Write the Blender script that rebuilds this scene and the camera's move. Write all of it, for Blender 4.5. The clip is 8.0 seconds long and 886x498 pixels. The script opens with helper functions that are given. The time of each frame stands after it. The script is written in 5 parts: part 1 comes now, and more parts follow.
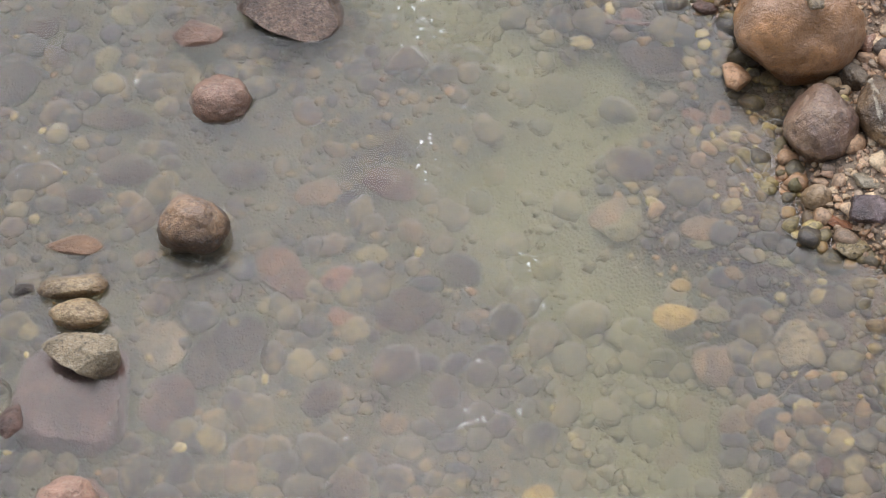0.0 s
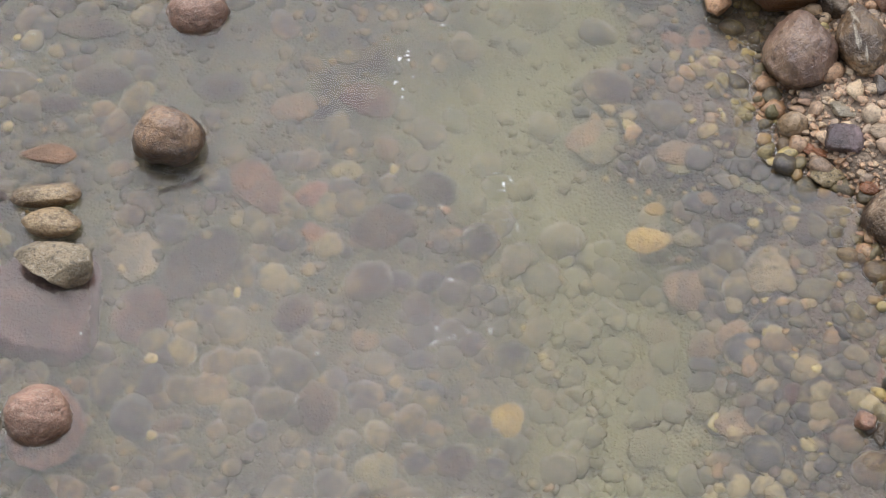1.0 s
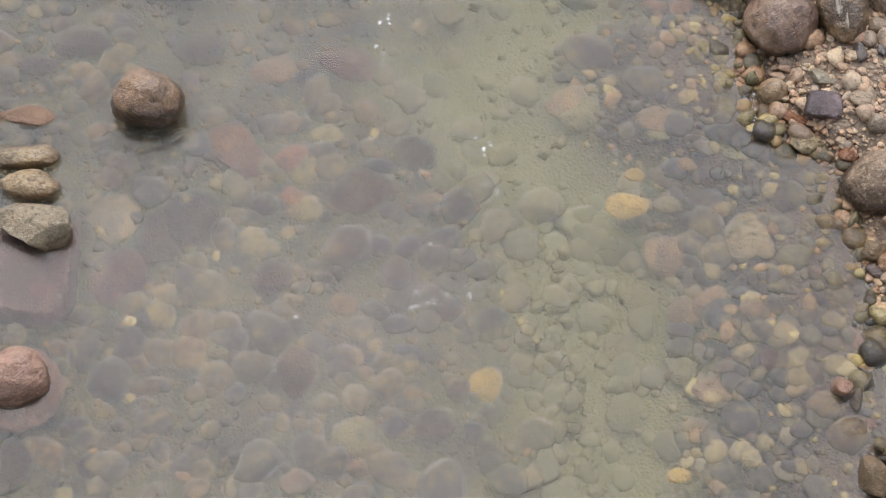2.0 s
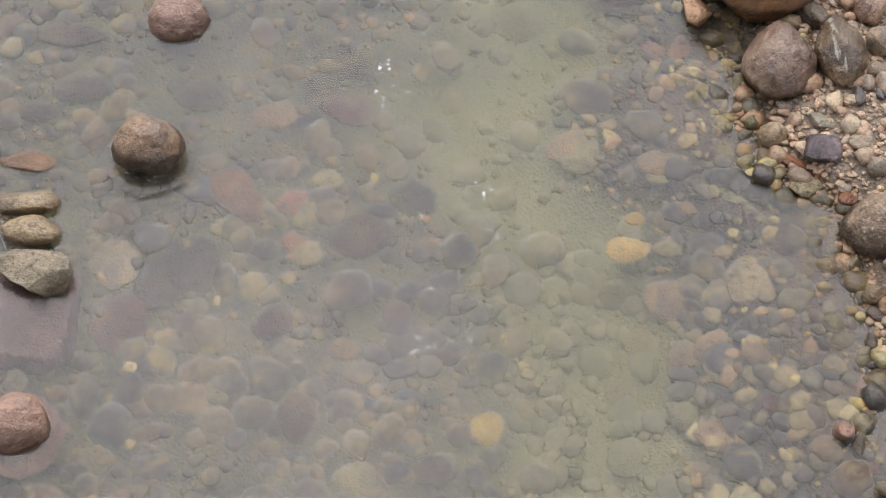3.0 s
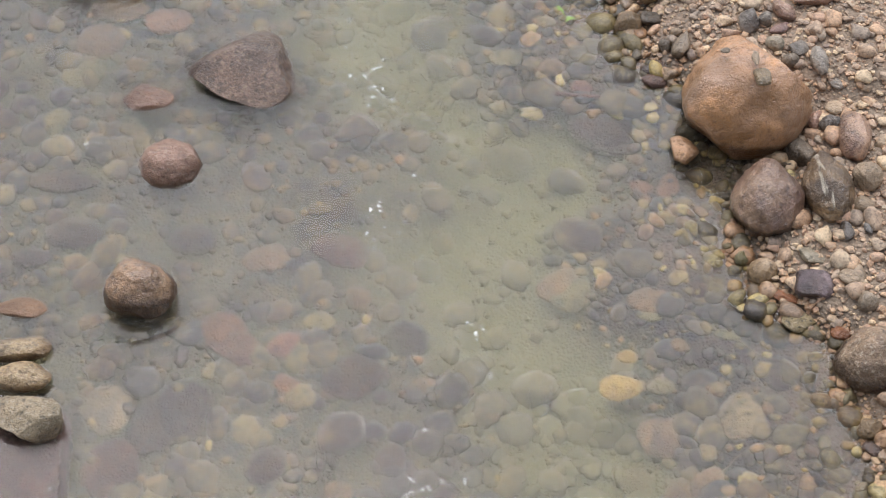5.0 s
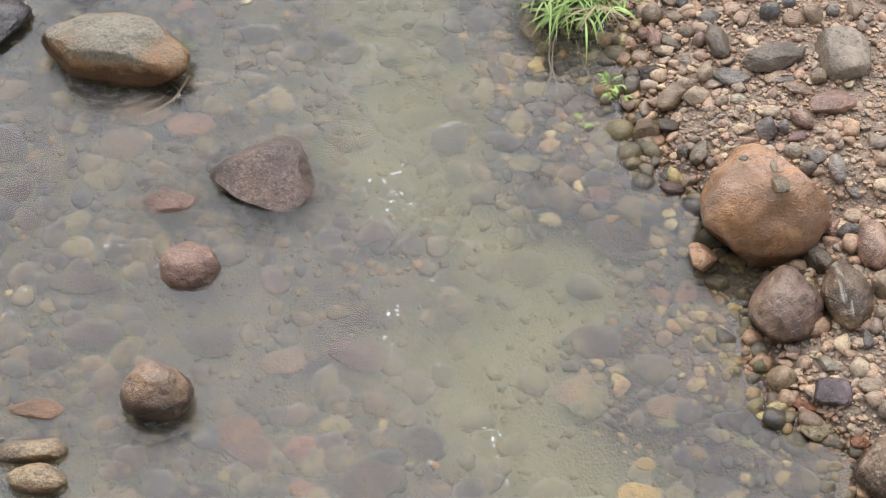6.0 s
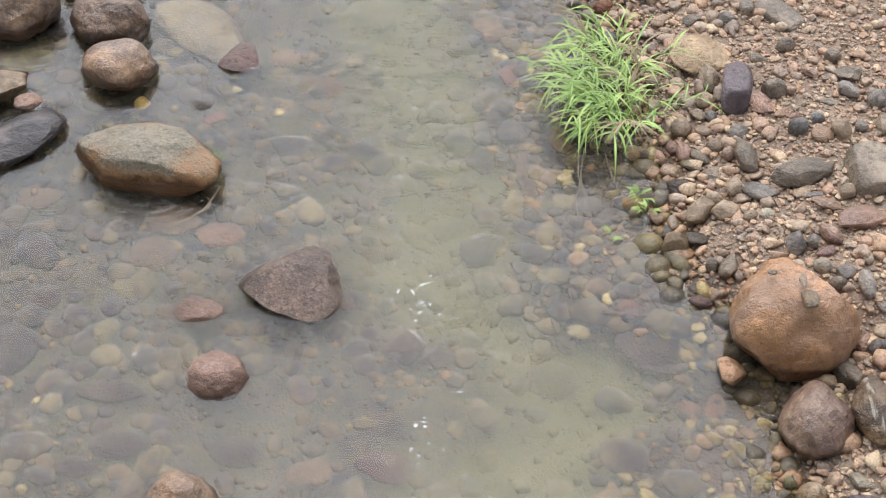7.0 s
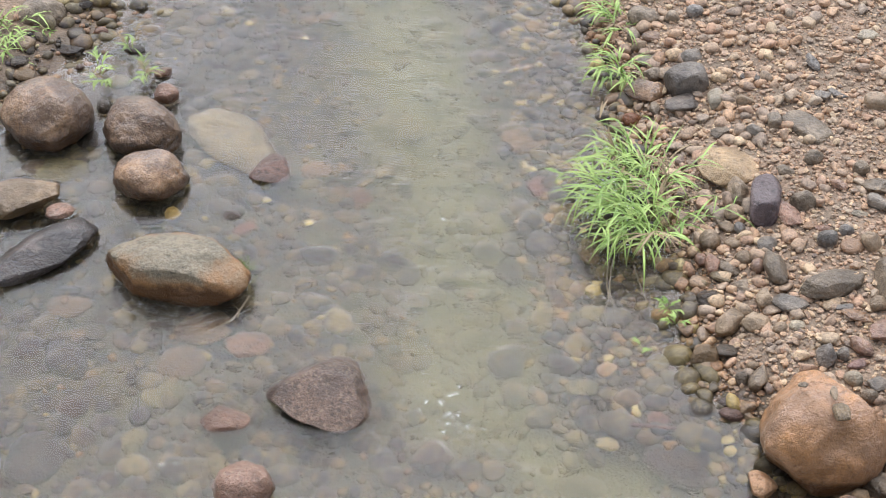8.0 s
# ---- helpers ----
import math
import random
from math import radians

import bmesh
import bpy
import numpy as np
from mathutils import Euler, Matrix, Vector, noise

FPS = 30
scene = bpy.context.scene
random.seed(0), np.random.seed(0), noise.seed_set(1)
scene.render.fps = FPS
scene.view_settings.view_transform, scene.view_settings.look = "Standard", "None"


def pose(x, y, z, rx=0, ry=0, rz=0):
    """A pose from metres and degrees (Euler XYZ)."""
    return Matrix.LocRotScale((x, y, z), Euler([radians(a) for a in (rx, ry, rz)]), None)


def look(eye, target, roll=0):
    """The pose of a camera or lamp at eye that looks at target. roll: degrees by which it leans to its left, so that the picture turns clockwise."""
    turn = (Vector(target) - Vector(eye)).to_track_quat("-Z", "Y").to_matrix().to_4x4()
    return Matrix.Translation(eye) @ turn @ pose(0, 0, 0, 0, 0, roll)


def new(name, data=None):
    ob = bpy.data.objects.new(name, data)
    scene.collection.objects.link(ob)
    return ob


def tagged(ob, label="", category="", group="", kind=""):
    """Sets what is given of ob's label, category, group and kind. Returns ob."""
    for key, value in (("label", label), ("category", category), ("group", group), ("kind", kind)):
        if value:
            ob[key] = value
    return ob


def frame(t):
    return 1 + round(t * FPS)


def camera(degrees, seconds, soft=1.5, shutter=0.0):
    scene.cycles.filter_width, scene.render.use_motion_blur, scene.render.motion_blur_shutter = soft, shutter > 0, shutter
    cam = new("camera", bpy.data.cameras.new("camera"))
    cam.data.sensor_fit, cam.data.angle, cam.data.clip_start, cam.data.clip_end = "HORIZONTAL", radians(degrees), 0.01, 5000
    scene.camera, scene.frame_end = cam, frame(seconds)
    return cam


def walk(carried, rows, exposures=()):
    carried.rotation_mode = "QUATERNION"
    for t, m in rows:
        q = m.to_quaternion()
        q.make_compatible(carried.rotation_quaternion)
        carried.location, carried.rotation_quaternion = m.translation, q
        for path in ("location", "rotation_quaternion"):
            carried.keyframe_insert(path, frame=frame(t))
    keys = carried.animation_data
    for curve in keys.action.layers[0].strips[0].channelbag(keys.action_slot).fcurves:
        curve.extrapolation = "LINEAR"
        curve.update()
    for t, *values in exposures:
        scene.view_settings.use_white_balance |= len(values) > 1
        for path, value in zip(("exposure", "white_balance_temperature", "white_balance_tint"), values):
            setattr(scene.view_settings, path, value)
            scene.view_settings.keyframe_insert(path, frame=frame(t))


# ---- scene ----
cam = camera(30.0, 8.0, soft=1.1)
EYE = 5.0
# seconds, then the camera's turn in degrees: it stands still and tilts
ROWS = [
    (0.0, 36.995, 0.662, -0.879),
    (0.5, 35.487, -0.065, -0.437),
    (1.0, 34.162, -0.890, -0.232),
    (1.5, 33.048, -1.452, -0.263),
    (1.7, 32.842, -1.572, -0.309),
    (2.8, 34.037, -1.715, -0.410),
    (3.0, 34.483, -1.557, -0.486),
    (3.5, 35.524, -1.423, -0.704),
    (4.0, 36.388, -1.352, -0.988),
    (4.5, 37.636, -1.360, -1.221),
    (4.7, 38.315, -1.297, -1.361),
    (5.8, 42.218, -1.247, -0.718),
    (6.0, 42.970, -1.142, -0.529),
    (6.5, 44.925, -0.999, 0.028),
    (7.0, 46.810, -0.818, 0.535),
    (7.5, 48.732, -0.559, 1.086),
    (8.0, 50.633, -0.353, 1.438),
]
walk(cam, [(t, pose(0, 0, EYE, rx, ry, rz)) for t, rx, ry, rz in ROWS], [(0.0, 1.13), (4.5, 1.17), (8.0, 1.3)])

# ---- light: bright overcast sky ----
SUN_UP, SUN_ROUND = radians(62), radians(-6)
world = bpy.data.worlds.new("overcast_sky")
scene.world = world
world.use_nodes = True
wn = world.node_tree.nodes
wl = world.node_tree.links
sky = wn.new("ShaderNodeTexSky")
sky.sky_type, sky.sun_disc = "NISHITA", False
sky.sun_elevation, sky.sun_rotation = SUN_UP, SUN_ROUND
sky.air_density, sky.dust_density = 1.0, 2.0
cloud = wn.new("ShaderNodeHueSaturation")
cloud.inputs["Saturation"].default_value = 0.55
wl.new(sky.outputs[0], cloud.inputs["Color"])
wl.new(cloud.outputs[0], wn["Background"].inputs["Color"])
wn["Background"].inputs["Strength"].default_value = 0.115
sun = new("sun", bpy.data.lights.new("sun", "SUN"))
sun.data.energy, sun.data.angle, sun.data.color = 1.35, radians(68), (0.865, 0.915, 1.0)
sun.matrix_world = look((0, 0, 0), (-math.cos(SUN_UP) * math.sin(SUN_ROUND), -math.cos(SUN_UP) * math.cos(SUN_ROUND), -math.sin(SUN_UP)))


# ---- materials ----
class Nodes:
    """A short way to write node materials."""

    def __init__(self, name):
        self.mat = bpy.data.materials.new(name)
        self.mat.use_nodes = True
        self.tree = self.mat.node_tree
        self.bsdf = self.tree.nodes["Principled BSDF"]
        self.out = self.tree.nodes["Material Output"]

    def add(self, kind, **inputs):
        node = self.tree.nodes.new(kind)
        for key, value in inputs.items():
            self.put(node, key.replace("_", " "), value)
        return node

    def put(self, node, key, value):
        socket = node.inputs[int(key)] if key.isdigit() else node.inputs[key]
        if isinstance(value, bpy.types.NodeSocket):
            self.tree.links.new(value, socket)
        else:
            socket.default_value = value

    def noise(self, vector, scale, detail=3.0, rough=0.55, warp=0.0):
        node = self.add("ShaderNodeTexNoise", Scale=scale, Detail=detail, Roughness=rough, Distortion=warp)
        if vector is not None:
            self.put(node, "Vector", vector)
        return node.outputs["Fac"]

    def ramp(self, fac, *stops):
        node = self.add("ShaderNodeValToRGB")
        band = node.color_ramp
        while len(band.elements) < len(stops):
            band.elements.new(0.5)
        for el, (at, colour) in zip(band.elements, stops):
            el.position = at
            el.color = (*colour, 1) if isinstance(colour, tuple) else (colour, colour, colour, 1)
        self.put(node, "Fac", fac)
        return node.outputs["Color"]

    def mix(self, fac, a, b, blend="MIX"):
        node = self.tree.nodes.new("ShaderNodeMix")
        node.data_type, node.blend_type = "RGBA", blend
        for socket, value in ((node.inputs[0], fac), (node.inputs[6], a), (node.inputs[7], b)):
            if isinstance(value, bpy.types.NodeSocket):
                self.tree.links.new(value, socket)
            else:
                plain = socket.type == "VALUE"
                socket.default_value = value if plain else (*value, 1) if isinstance(value, tuple) else (value, value, value, 1)
        return node.outputs[2]

    def sums(self, op, a, b=0.0, clamp=False):
        node = self.tree.nodes.new("ShaderNodeMath")
        node.operation, node.use_clamp = op, clamp
        for socket, value in zip(node.inputs, (a, b)):
            if isinstance(value, bpy.types.NodeSocket):
                self.tree.links.new(value, socket)
            else:
                socket.default_value = value
        return node.outputs[0]

    def bump(self, height, strength, distance, normal=None):
        node = self.add("ShaderNodeBump", Strength=strength, Distance=distance, Height=height)
        if normal is not None:
            self.put(node, "Normal", normal)
        return node.outputs[0]


def earth(c, dry=0.85, grey=0.02):
    """A dull, weathered version of a stone colour."""
    m = 0.3 * c[0] + 0.55 * c[1] + 0.15 * c[2]
    return tuple(dry * (v * (1 - grey) + m * grey) for v in c)


def wet_shade_murk(n, colour, rough, soak=(0.40, 0.35, 0.285), reach=0.07):
    """Stone is darker and glossier where the stream wets it, up to an uneven line just over the water, which on
    boulders also carries painted shade; on the floor of the channel, olive silt and the haze of deep water are put into
    the colour.
    """
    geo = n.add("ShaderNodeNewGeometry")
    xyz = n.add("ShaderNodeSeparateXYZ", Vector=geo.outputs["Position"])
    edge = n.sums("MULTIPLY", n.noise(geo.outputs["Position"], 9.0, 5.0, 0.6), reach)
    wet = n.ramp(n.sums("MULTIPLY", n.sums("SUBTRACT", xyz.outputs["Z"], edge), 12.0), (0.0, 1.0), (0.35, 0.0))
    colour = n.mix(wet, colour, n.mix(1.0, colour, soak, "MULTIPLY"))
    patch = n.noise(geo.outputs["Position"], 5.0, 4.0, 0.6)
    # olive silt, with the haze of deep water put into the colour by depth
    silt_murk = n.ramp(n.sums("ADD", n.sums("MULTIPLY", xyz.outputs["Z"], -3.0), n.sums("MULTIPLY", patch, 0.45)), (0.58, 0.0), (0.98, 0.86))
    n.put(n.bsdf, "Base Color", n.mix(silt_murk, colour, (0.150, 0.134, 0.045)))
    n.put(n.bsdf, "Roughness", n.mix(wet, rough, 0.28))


def stone_material(name, base, other, speck=0.3, dark=(0.03, 0.026, 0.022), rough=0.42, scale=6.0, veins=0.0, pale=(0.52, 0.43, 0.31), rusty=None, spots=0.0, shine=0.32, damp=0.35, soak=(0.34, 0.28, 0.215), reach=0.14):
    """River stone: two tones in patches, mineral grains, pits, and a wet line that also holds painted shade. base,
    other: colours; speck: share of grains.
    """
    n = Nodes(name)
    base, other, pale = earth(base), earth(other), earth(pale)
    info = n.add("ShaderNodeObjectInfo")
    co = n.add("ShaderNodeTexCoord").outputs["Object"]
    shift = n.add("ShaderNodeVectorMath", **{"0": co})
    n.put(shift, "1", info.outputs["Random"])
    v = shift.outputs[0]
    col = n.mix(n.ramp(n.noise(v, scale, 5.0, 0.6, 0.6), (0.36, 0.0), (0.64, 1.0)), base, other)
    grain = n.noise(v, 150.0, 3.0, 0.7)
    col = n.mix(n.ramp(grain, (0.37, speck * 0.6), (0.45, 0.0)), col, dark)
    col = n.mix(n.ramp(grain, (0.56, 0.0), (0.68, speck * 0.9)), col, pale)
    blotch = n.noise(v, 30.0, 4.0, 0.7)
    col = n.mix(n.ramp(blotch, (0.36, 0.8), (0.48, 0.0)), col, tuple(c * 0.35 for c in base))
    col = n.mix(n.ramp(n.noise(v, 11.0, 6.0, 0.75, 0.5), (0.52, 0.0), (0.66, 0.55)), col, tuple(min(1.0, c * 1.55) for c in other))
    col = n.mix(n.ramp(n.noise(v, 3.2, 6.0, 0.65, 0.8), (0.38, 0.75), (0.56, 0.0)), col, tuple(c * 0.40 for c in base))
    if spots:
        spot = n.noise(v, 62.0, 2.0, 0.6)
        col = n.mix(n.ramp(spot, (0.585, 0.0), (0.62, spots)), col, pale)
        col = n.mix(n.ramp(spot, (0.36, spots), (0.40, 0.0)), col, dark)
    if rusty:
        low = n.add("ShaderNodeSeparateXYZ", Vector=co)
        line = n.sums("ADD", n.sums("MULTIPLY", low.outputs["Z"], 5.0), n.noise(v, 5.0, 4.0, 0.6, 0.5))
        col = n.mix(n.ramp(line, (0.70, 0.85), (0.98, 0.0)), col, earth(rusty))
    if veins:
        stretch = n.add("ShaderNodeMapping", Vector=v, Scale=(1.5, 14.0, 4.0))
        streak = n.noise(stretch.outputs[0], 2.2, 4.0, 0.6, 0.4)
        col = n.mix(n.ramp(streak, (0.60, 0.0), (0.66, veins)), col, pale)
    value = n.sums("ADD", n.sums("MULTIPLY", info.outputs["Random"], 0.5), 0.75)
    hsv = n.add("ShaderNodeHueSaturation", Color=col, Value=value)
    # wet band, reaching higher and darker to paint in the shade of undersides
    wet_shade_murk(n, hsv.outputs[0], rough, soak, reach)
    n.put(n.bsdf, "Specular IOR Level", shine)
    pits = n.noise(v, 75.0, 3.0, 0.65, 0.4)
    h = n.sums("ADD", n.sums("MULTIPLY", blotch, 0.9), n.sums("ADD", n.sums("MULTIPLY", pits, 0.55), n.sums("MULTIPLY", grain, 0.16)))
    relief = n.bump(h, 1.0, 0.016)
    n.put(n.bsdf, "Normal", relief)
    # a film of damp over the worn surface
    n.put(n.bsdf, "Coat Weight", n.ramp(n.noise(v, 7.0, 4.0, 0.6), (0.35, damp * 0.4), (0.6, damp)))
    n.put(n.bsdf, "Coat Roughness", 0.22)
    n.put(n.bsdf, "Coat Normal", n.bump(h, 1.0, 0.011))
    return n.mat


STONE = {
    "brown": stone_material("brown_granite", (0.225, 0.108, 0.045), (0.40, 0.225, 0.112), 0.45, damp=0.9, rough=0.34, pale=(0.52, 0.38, 0.22), spots=0.22, shine=0.5),
    "greybrown": stone_material("grey_brown_stone", (0.24, 0.175, 0.115), (0.33, 0.25, 0.17), 0.45),
    "dark": stone_material("dark_wet_stone", (0.15, 0.118, 0.095), (0.23, 0.185, 0.145), 0.2, rough=0.35),
    "darkgrey": stone_material("dark_grey_stone", (0.17, 0.13, 0.10), (0.25, 0.20, 0.155), 0.3),
    "bluegrey": stone_material("blue_grey_stone", (0.22, 0.19, 0.16), (0.31, 0.265, 0.225), 0.2),
    "tan": stone_material("tan_stone", (0.47, 0.335, 0.21), (0.37, 0.25, 0.15), 0.35, soak=(0.58, 0.52, 0.42)),
    "grey": stone_material("grey_stone", (0.25, 0.205, 0.16), (0.33, 0.27, 0.21), 0.5),
    "pink": stone_material("pink_brown_stone", (0.46, 0.25, 0.16), (0.33, 0.18, 0.118), 0.5, reach=0.05, damp=0.6, rough=0.36, spots=0.2, soak=(0.58, 0.51, 0.44)),
    "purple": stone_material("purple_brown_stone", (0.26, 0.135, 0.088), (0.41, 0.25, 0.15), 0.35, damp=0.8, rough=0.33, pale=(0.52, 0.37, 0.22), spots=0.2, shine=0.36),
    "darkbrown": stone_material("dark_brown_stone", (0.085, 0.055, 0.042), (0.15, 0.10, 0.075), 0.3, damp=0.9, rough=0.4),
    "bigtan": stone_material("tan_and_orange_granite", (0.50, 0.41, 0.27), (0.38, 0.29, 0.18), 0.8, scale=4.0, pale=(0.55, 0.48, 0.34), rusty=(0.44, 0.20, 0.06), spots=0.3),
    "redbrown": stone_material("red_brown_stone", (0.21, 0.12, 0.095), (0.29, 0.17, 0.13), 0.3, soak=(0.58, 0.51, 0.44)),
    "speckle": stone_material("speckled_granite", (0.48, 0.385, 0.22), (0.38, 0.30, 0.17), 0.8, spots=0.7, soak=(0.58, 0.52, 0.42)),
    "purplespeck": stone_material("purple_speckled_granite", (0.23, 0.155, 0.12), (0.30, 0.20, 0.148), 0.6, pale=(0.50, 0.39, 0.26), spots=0.32, soak=(0.58, 0.51, 0.44)),
    "orange": stone_material("orange_brown_stone", (0.40, 0.235, 0.13), (0.30, 0.18, 0.11), 0.3, soak=(0.58, 0.51, 0.44)),
    "yellow": stone_material("yellow_stone", (0.92, 0.66, 0.17), (0.66, 0.48, 0.18), 0.1, soak=(0.58, 0.52, 0.42)),
    "olive": stone_material("olive_stone", (0.42, 0.38, 0.21), (0.36, 0.31, 0.17), 0.3, soak=(0.58, 0.52, 0.42)),
    "cream": stone_material("cream_stone", (0.52, 0.43, 0.30), (0.44, 0.35, 0.24), 0.25, soak=(0.58, 0.52, 0.42)),
    "rust": stone_material("rust_stone", (0.86, 0.36, 0.15), (0.72, 0.33, 0.17), 0.3, spots=0.2),
    "purpleblock": stone_material("dark_purple_stone", (0.165, 0.115, 0.115), (0.23, 0.165, 0.16), 0.25, rough=0.4),
    "zebra": stone_material("white_streaked_stone", (0.13, 0.066, 0.028), (0.42, 0.26, 0.125), 0.3, damp=0.8, rough=0.34, scale=4.0, veins=0.9, shine=0.36),
    "heart": stone_material("rusty_granite", (0.64, 0.29, 0.095), (0.40, 0.225, 0.13), 0.5, damp=0.7, rough=0.34, scale=4.5, pale=(0.60, 0.36, 0.18), spots=0.12, shine=0.5),
    "greyboulder": stone_material("grey_brown_granite", (0.27, 0.165, 0.095), (0.39, 0.25, 0.145), 0.6, spots=0.4, shine=0.36),
    "olivebrown": stone_material("olive_brown_stone", (0.30, 0.19, 0.09), (0.48, 0.33, 0.17), 0.5, damp=0.7, reach=0.05, rough=0.36, scale=9.0, pale=(0.5, 0.38, 0.2), spots=0.35, shine=0.34, soak=(0.58, 0.51, 0.44)),
    "oliverock": stone_material("coarse_olive_brown_rock", (0.56, 0.42, 0.25), (0.42, 0.30, 0.17), 0.8, reach=0.05, scale=9.0, spots=0.5, soak=(0.58, 0.51, 0.44)),
    "slab": stone_material("purple_slab_stone", (0.34, 0.205, 0.175), (0.24, 0.15, 0.145), 0.3, spots=0.25, soak=(0.46, 0.42, 0.38)),
    "flame": stone_material("bright_orange_stone", (0.98, 0.54, 0.27), (0.92, 0.52, 0.30), 0.3, reach=0.03, spots=0.2, soak=(0.58, 0.52, 0.42)),
    "ochre": stone_material("ochre_stone", (0.66, 0.44, 0.23), (0.52, 0.34, 0.18), 0.3, spots=0.15, soak=(0.58, 0.52, 0.42)),
}
TONES = ((0.0, (0.304, 0.175, 0.097)), (0.15, (0.420, 0.250, 0.138)), (0.3, (0.242, 0.180, 0.129)), (0.45, (0.400, 0.230, 0.138)), (0.6, (0.326, 0.245, 0.170)), (0.72, (0.440, 0.268, 0.155)), (0.85, (0.514, 0.365, 0.216)), (1.0, (0.163, 0.112, 0.085)))


def gravel_material(name, tones, rough=0.7, dry=0.66, film=0.0, soak=(0.56, 0.52, 0.42)):
    """Loose stones of many tones: one tone a stone."""
    n = Nodes(name)
    geo = n.add("ShaderNodeNewGeometry")
    info = n.add("ShaderNodeObjectInfo")
    pick = n.sums("FRACT", n.sums("ADD", geo.outputs["Random Per Island"], info.outputs["Random"]))
    v = geo.outputs["Position"]
    col = n.ramp(pick, *((at, earth(c, dry)) for at, c in tones))
    grain = n.noise(v, 90.0, 4.0, 0.7)
    col = n.mix(n.ramp(grain, (0.36, 0.55), (0.50, 0.0)), col, (0.06, 0.05, 0.04))
    col = n.mix(n.ramp(grain, (0.58, 0.0), (0.72, 0.4)), col, (0.30, 0.255, 0.20))
    col = n.mix(n.ramp(n.noise(v, 14.0, 4.0), (0.35, 0.35), (0.6, 0.0)), col, (0.10, 0.072, 0.05))
    mottle = n.noise(v, 32.0, 6.0, 0.75, 0.6)
    col = n.mix(n.ramp(mottle, (0.36, 0.6), (0.50, 0.0)), col, (0.07, 0.055, 0.04))
    col = n.mix(n.ramp(mottle, (0.54, 0.0), (0.70, 0.5)), col, (0.50, 0.43, 0.29))
    if film:
        smear = n.noise(v, 11.0, 5.0, 0.7, 0.8)
        col = n.mix(n.ramp(smear, (0.52, 0.0), (0.66, film * 1.3)), col, (0.40, 0.30, 0.14))
        col = n.mix(n.ramp(smear, (0.36, film), (0.49, 0.0)), col, (0.085, 0.064, 0.067))
        cover = n.noise(v, 1.7, 4.0, 0.6, 0.8)
        col = n.mix(n.ramp(cover, (0.38, film * 1.3), (0.49, 0.0)), col, (0.075, 0.056, 0.06))
        col = n.mix(n.ramp(cover, (0.56, 0.0), (0.68, film)), col, (0.24, 0.185, 0.095))
    wet_shade_murk(n, col, rough, soak)
    n.put(n.bsdf, "Normal", n.bump(n.sums("ADD", grain, mottle), 0.7, 0.006))
    return n.mat


GRAVEL = gravel_material("mixed_gravel", TONES, 0.62, 1.38, soak=(0.74, 0.66, 0.56))
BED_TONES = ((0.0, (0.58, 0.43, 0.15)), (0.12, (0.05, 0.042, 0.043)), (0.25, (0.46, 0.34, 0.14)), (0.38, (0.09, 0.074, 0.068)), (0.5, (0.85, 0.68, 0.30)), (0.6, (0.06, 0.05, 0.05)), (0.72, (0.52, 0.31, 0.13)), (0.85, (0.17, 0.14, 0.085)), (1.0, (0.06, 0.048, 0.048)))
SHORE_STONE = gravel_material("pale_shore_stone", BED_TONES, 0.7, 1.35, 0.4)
BED_STONE = gravel_material("silted_murky_bed_stone", BED_TONES, 0.7, 0.56, 0.5)


def ground_material():
    n = Nodes("sand_and_grit")
    v = n.add("ShaderNodeNewGeometry").outputs["Position"]
    cells = n.add("ShaderNodeTexVoronoi", Scale=75.0, Vector=v)
    tone = n.add("ShaderNodeSeparateColor", Color=cells.outputs["Color"])
    col = n.ramp(tone.outputs[0], (0.0, (0.15, 0.095, 0.06)), (0.35, (0.27, 0.172, 0.108)), (0.7, (0.37, 0.25, 0.165)), (1.0, (0.23, 0.18, 0.135)))
    sand = n.ramp(n.noise(v, 160.0, 4.0, 0.7), (0.3, (0.18, 0.13, 0.09)), (0.7, (0.30, 0.23, 0.16)))
    col = n.mix(n.ramp(n.noise(v, 3.5, 5.0), (0.42, 0.15), (0.60, 0.9)), col, sand)
    col = n.mix(n.ramp(n.noise(v, 1.3, 4.0), (0.35, 0.4), (0.6, 0.0)), col, (0.085, 0.064, 0.046))
    stony = n.add("ShaderNodeTexVoronoi", Scale=21.0, Vector=n.mix(0.06, v, n.add("ShaderNodeTexNoise", Scale=9.0, Vector=v).outputs["Color"]))
    pick = n.add("ShaderNodeSeparateColor", Color=stony.outputs["Color"])
    tones = n.ramp(pick.outputs[0], (0.0, (0.03, 0.027, 0.026)), (0.3, (0.13, 0.105, 0.055)), (0.55, (0.05, 0.042, 0.038)), (0.8, (0.19, 0.15, 0.085)), (1.0, (0.10, 0.075, 0.055)))
    depth = n.add("ShaderNodeSeparateXYZ", Vector=v)
    col = n.mix(n.ramp(n.sums("MULTIPLY", depth.outputs["Z"], -10.0), (0.3, 0.0), (0.9, 0.9)), col, tones)
    wet_shade_murk(n, col, 0.85, (0.46, 0.42, 0.345))
    h = n.sums("ADD", n.sums("MULTIPLY", cells.outputs["Distance"], -1.0), n.sums("MULTIPLY", n.noise(v, 200.0), 0.5))
    n.put(n.bsdf, "Normal", n.bump(h, 0.8, 0.008))
    return n.mat


